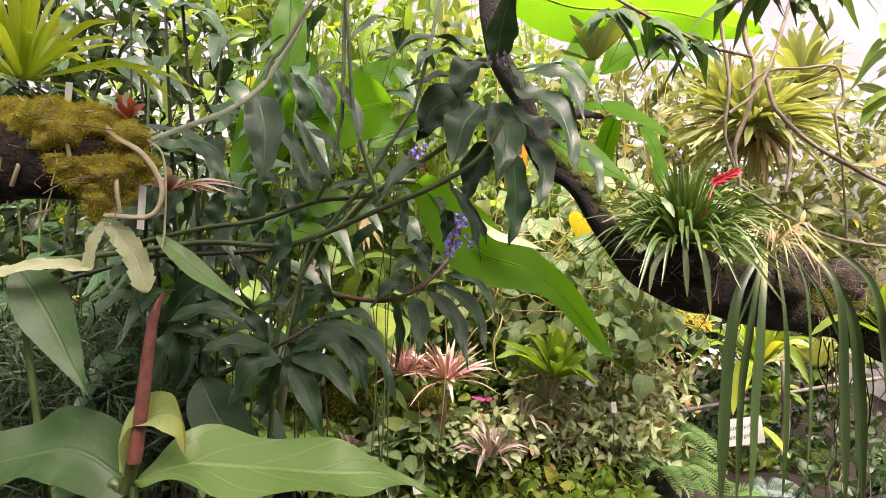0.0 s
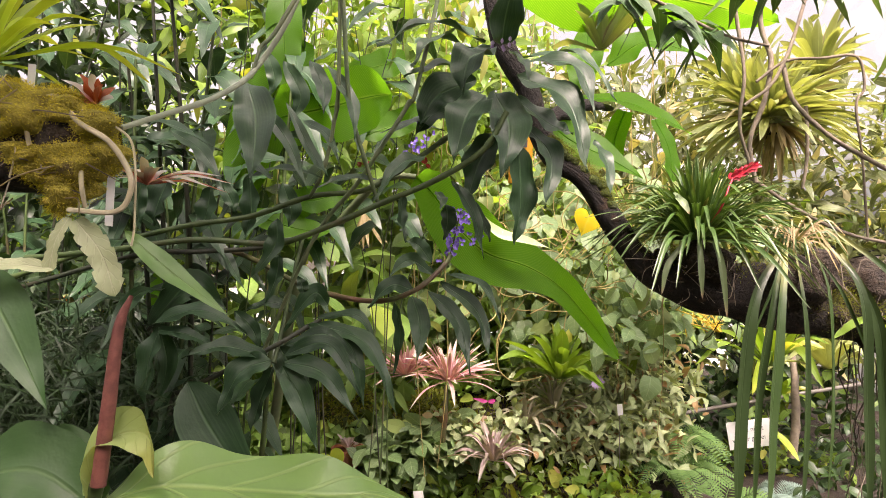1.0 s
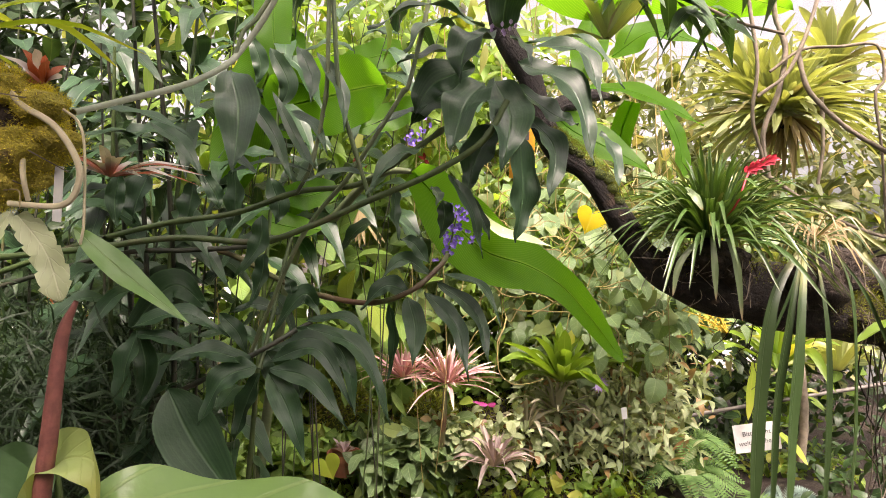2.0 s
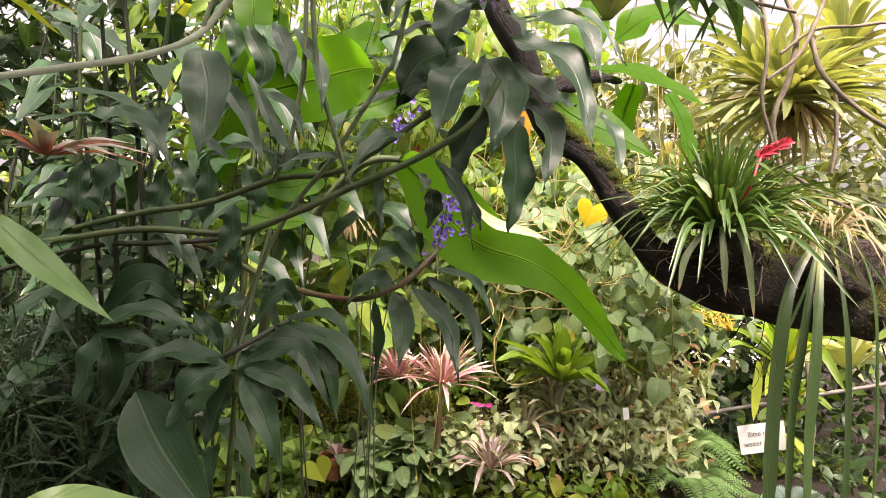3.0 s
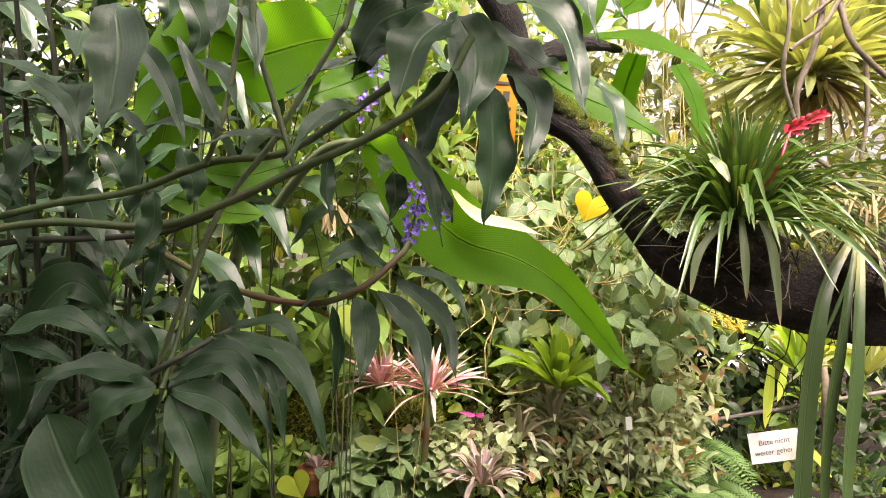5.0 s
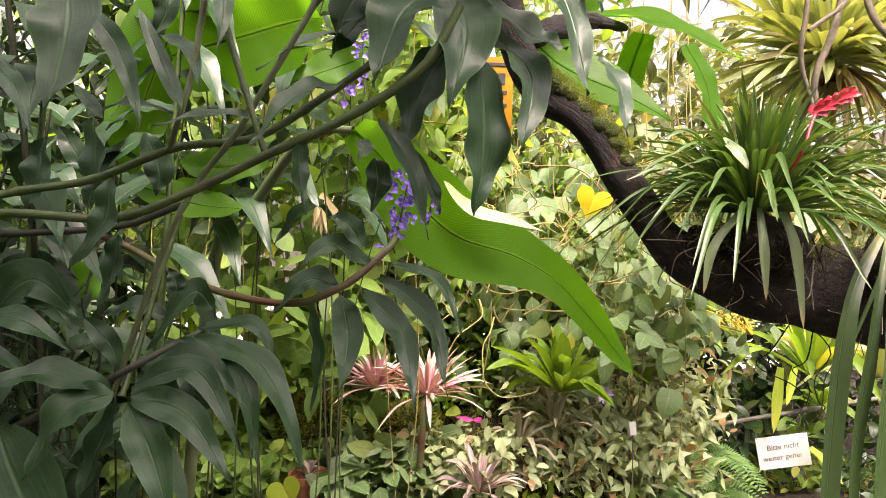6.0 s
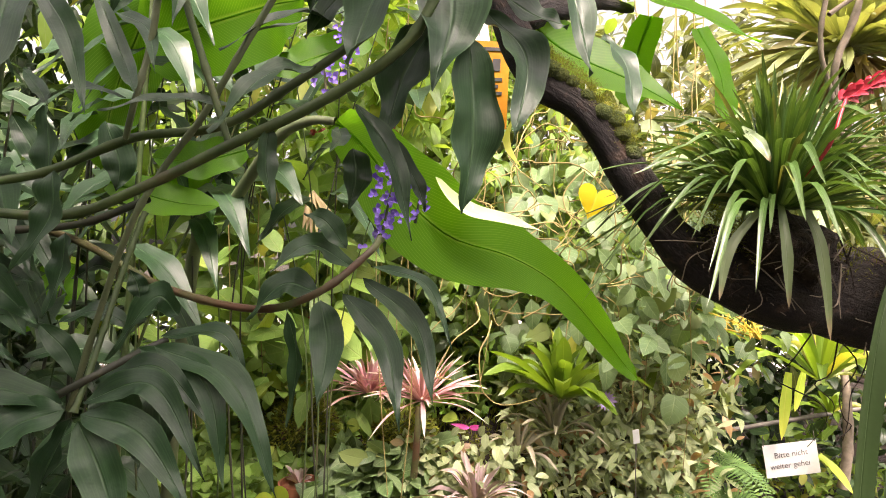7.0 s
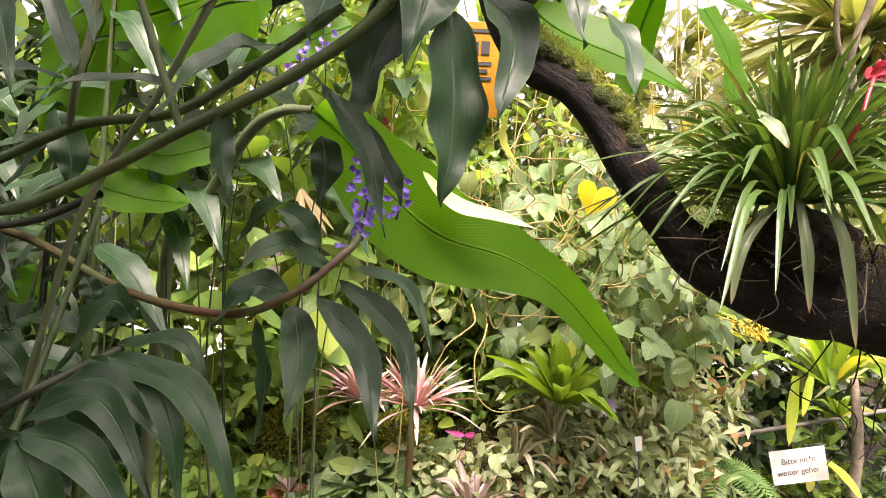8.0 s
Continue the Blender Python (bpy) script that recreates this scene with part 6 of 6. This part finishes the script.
banana_leaf([(0.829, 3.200, 2.510), (1.007, 3.100, 2.597), (1.256, 3.000, 2.478)], 0.2, (0.2, -0.8, 0.6), "light green broad leaf high among the climbers", None, wave=0.05, kind="lance")
banana_leaf([(0.671, 2.900, 2.611), (0.633, 2.850, 2.405), (0.569, 2.800, 2.232)], 0.16, (-0.3, -1, 0.2), "hanging green leaf beside the limb", None, wave=0.05, kind="lance")

sheet_of_leaves("small_leaf_plant", clumps(500, [((-0.05, 3.5, 0.35), (0.45, 3.75, 0.55), 1.0)], 20, 0.06), T_OVAL, M_BRONZE, "small olive-leaved plant between the bromeliads", "plant", (0.05, 0.09), (0, -0.8, 0.0), 0.8, (0, -0.7, 0.8), single=150)

# unseen bushes added to cut sky light from behind and from the left
sheet_of_leaves("rear_bush", clumps(4200, [((-3.4, -1.9, 0.1), (3.2, -1.1, 2.9), 0.7), ((-3.2, -1.2, 0.1), (-2.2, 2.2, 2.7), 0.3)], 24, 0.2), T_LANCE + T_OVAL, M_BUSH_SHADED, "unseen bushes added behind the camera to block sky light", "bush", (0.22, 0.45), (0, 0.5, -0.4), 0.8)

# unseen vines added only to carry that canopy
for x, y in ((-0.5, 0.9), (0.2, 1.1), (0.2, 0.1)):
    whole("woody_vine", tube([(x, y, 3.0), (x + 0.05, y, 3.5), (x + 0.02, y + 0.1, 4.6)], [0.012, 0.015], 16, 8, rough=0.2), M_VINE, "unseen woody vine added to hold up the shading canopy", "vine", "woody vines")

sheet_of_leaves("bank_cover", bank_spots(1500, (-0.6, 0.9), (4.15, 4.9), (0.0, 0.28)), T_LANCE + T_OVAL, M_CREEPER, "mixed low plants on top of the bank", "ground cover", (0.06, 0.14), (0, -0.6, 0.3), 0.8)
sheet_of_leaves("slender_climber", clumps(700, [((0.2, 4.0, 1.0), (1.7, 4.6, 2.0), 1.0)], 12, 0.12), T_LANCE, M_BUSH, "slender-leaved climber among yellow vines", "climber", (0.07, 0.17), (0.2, -0.5, -0.4), 0.9, single=300)

sheet_of_leaves("high_dark_foliage", clumps(1300, [((-1.7, 3.3, 2.1), (0.1, 4.4, 3.5), 1.0)], 22, 0.18), T_LANCE, M_BUSH, "green leaves of tall shrubs reaching up to the roof", "bush", (0.12, 0.26), (0, -0.6, -0.5), 0.8)

banana_leaf([(-1.492, 3.500, 1.435), (-1.597, 3.480, 1.288), (-1.717, 3.460, 1.128)], 0.24, (0.2, -1, 0.3), "lime green translucent leaf in the shade", None, kind="lance")
round_leaf = thing("round_leaf", (-0.592, 3.400, 0.426), "yellow-green rounded leaf beside the flower pot", "leaf")
part("blade", heart_blade((-0.592, 3.400, 0.420), 0.085, 0.4), M_BROM_FRESH, round_leaf)
part("petiole", tube([(-0.597, 3.420, 0.418), (-0.571, 3.450, 0.264)], [0.003, 0.003], 6, 5), M_CANE, round_leaf)
small = thing("magenta_flower", (0.249, 3.450, 0.731), "small magenta flower between bromeliads", "flower")
for k in range(9):
    c0 = vec((0.249, 3.450, 0.731))
    part("petal", leaf([c0, c0 + vec((rng.normal(0, 0.035), rng.normal(-0.01, 0.015), rng.normal(0.01, 0.018)))], 0.016, (0, -1, 0.4), "oval", 0.4, 0, 4, 2), M_MAGENTA, small)
stem = thing("bromeliad_stalk", (0.004, 3.500, 0.504), "stout pinkish stalk below a pink bromeliad", "bromeliad")
part("stem", tube([(0.022, 3.500, 0.809), (0.016, 3.480, 0.650), (0.002, 3.500, 0.496)], [0.012, 0.016, 0.017], 12, 8), M_CANE_RED, stem)
wires = thing("root_tangle", (0.966, 2.120, 1.300), "thin dark roots dangling in loops under the limb", "roots")
for k in range(4):
    s0 = vec((0.976, 2.120, 1.320)) + vec((rng.uniform(-0.08, 0.14), rng.normal(0, 0.03), 0.02))
    line = [s0]
    for i in range(5):
        line.append(line[-1] + vec((rng.normal(0, 0.03), rng.normal(0, 0.015), -rng.uniform(0.02, 0.075))))
    part("root", tube(line, [0.0017, 0.001], 18, 4), M_ROOTBALL, wires)
rosette("bromeliad", (2.407, 4.450, 0.531), 16, 0.22, 0.04, 10, 80, M_BROM_GREEN, "green bromeliad growing beside the white notice", droop=0.4)
tank = thing("bromeliad", (2.105, 4.350, 0.798), "drooping bromeliad leaves with withered brown tips", "bromeliad")
blades(tank, "leaf", M_BROM_FRESH, [
    ((2.105, 4.350, 0.798), (2.041, 4.300, 0.418), 0.07, 0.04, (0, -1, 0.3)),
    ((2.220, 4.400, 0.798), (2.148, 4.360, 0.565), 0.06, 0.04, (0.2, -1, 0.3)),
    ((2.253, 4.300, 0.337), (2.383, 4.200, 0.157), 0.06, 0.08, (0.2, -1, 0.6)),
], kind="strap", fold=0.25)
whole("stump", tube([((2.637, 4.700, 0.822)[0], 4.72, 0.0), (2.658, 4.700, 0.272), (2.651, 4.700, 0.547), (2.656, 4.750, 0.778)], [0.035, 0.03, 0.022], 14, 10, rough=0.25), M_VINE, "brown upright stem beside the notice", "stem")
fern((1.497, 4.000, 0.297), 11, 0.34, M_FERN, "green fern growing below the barrier pole")

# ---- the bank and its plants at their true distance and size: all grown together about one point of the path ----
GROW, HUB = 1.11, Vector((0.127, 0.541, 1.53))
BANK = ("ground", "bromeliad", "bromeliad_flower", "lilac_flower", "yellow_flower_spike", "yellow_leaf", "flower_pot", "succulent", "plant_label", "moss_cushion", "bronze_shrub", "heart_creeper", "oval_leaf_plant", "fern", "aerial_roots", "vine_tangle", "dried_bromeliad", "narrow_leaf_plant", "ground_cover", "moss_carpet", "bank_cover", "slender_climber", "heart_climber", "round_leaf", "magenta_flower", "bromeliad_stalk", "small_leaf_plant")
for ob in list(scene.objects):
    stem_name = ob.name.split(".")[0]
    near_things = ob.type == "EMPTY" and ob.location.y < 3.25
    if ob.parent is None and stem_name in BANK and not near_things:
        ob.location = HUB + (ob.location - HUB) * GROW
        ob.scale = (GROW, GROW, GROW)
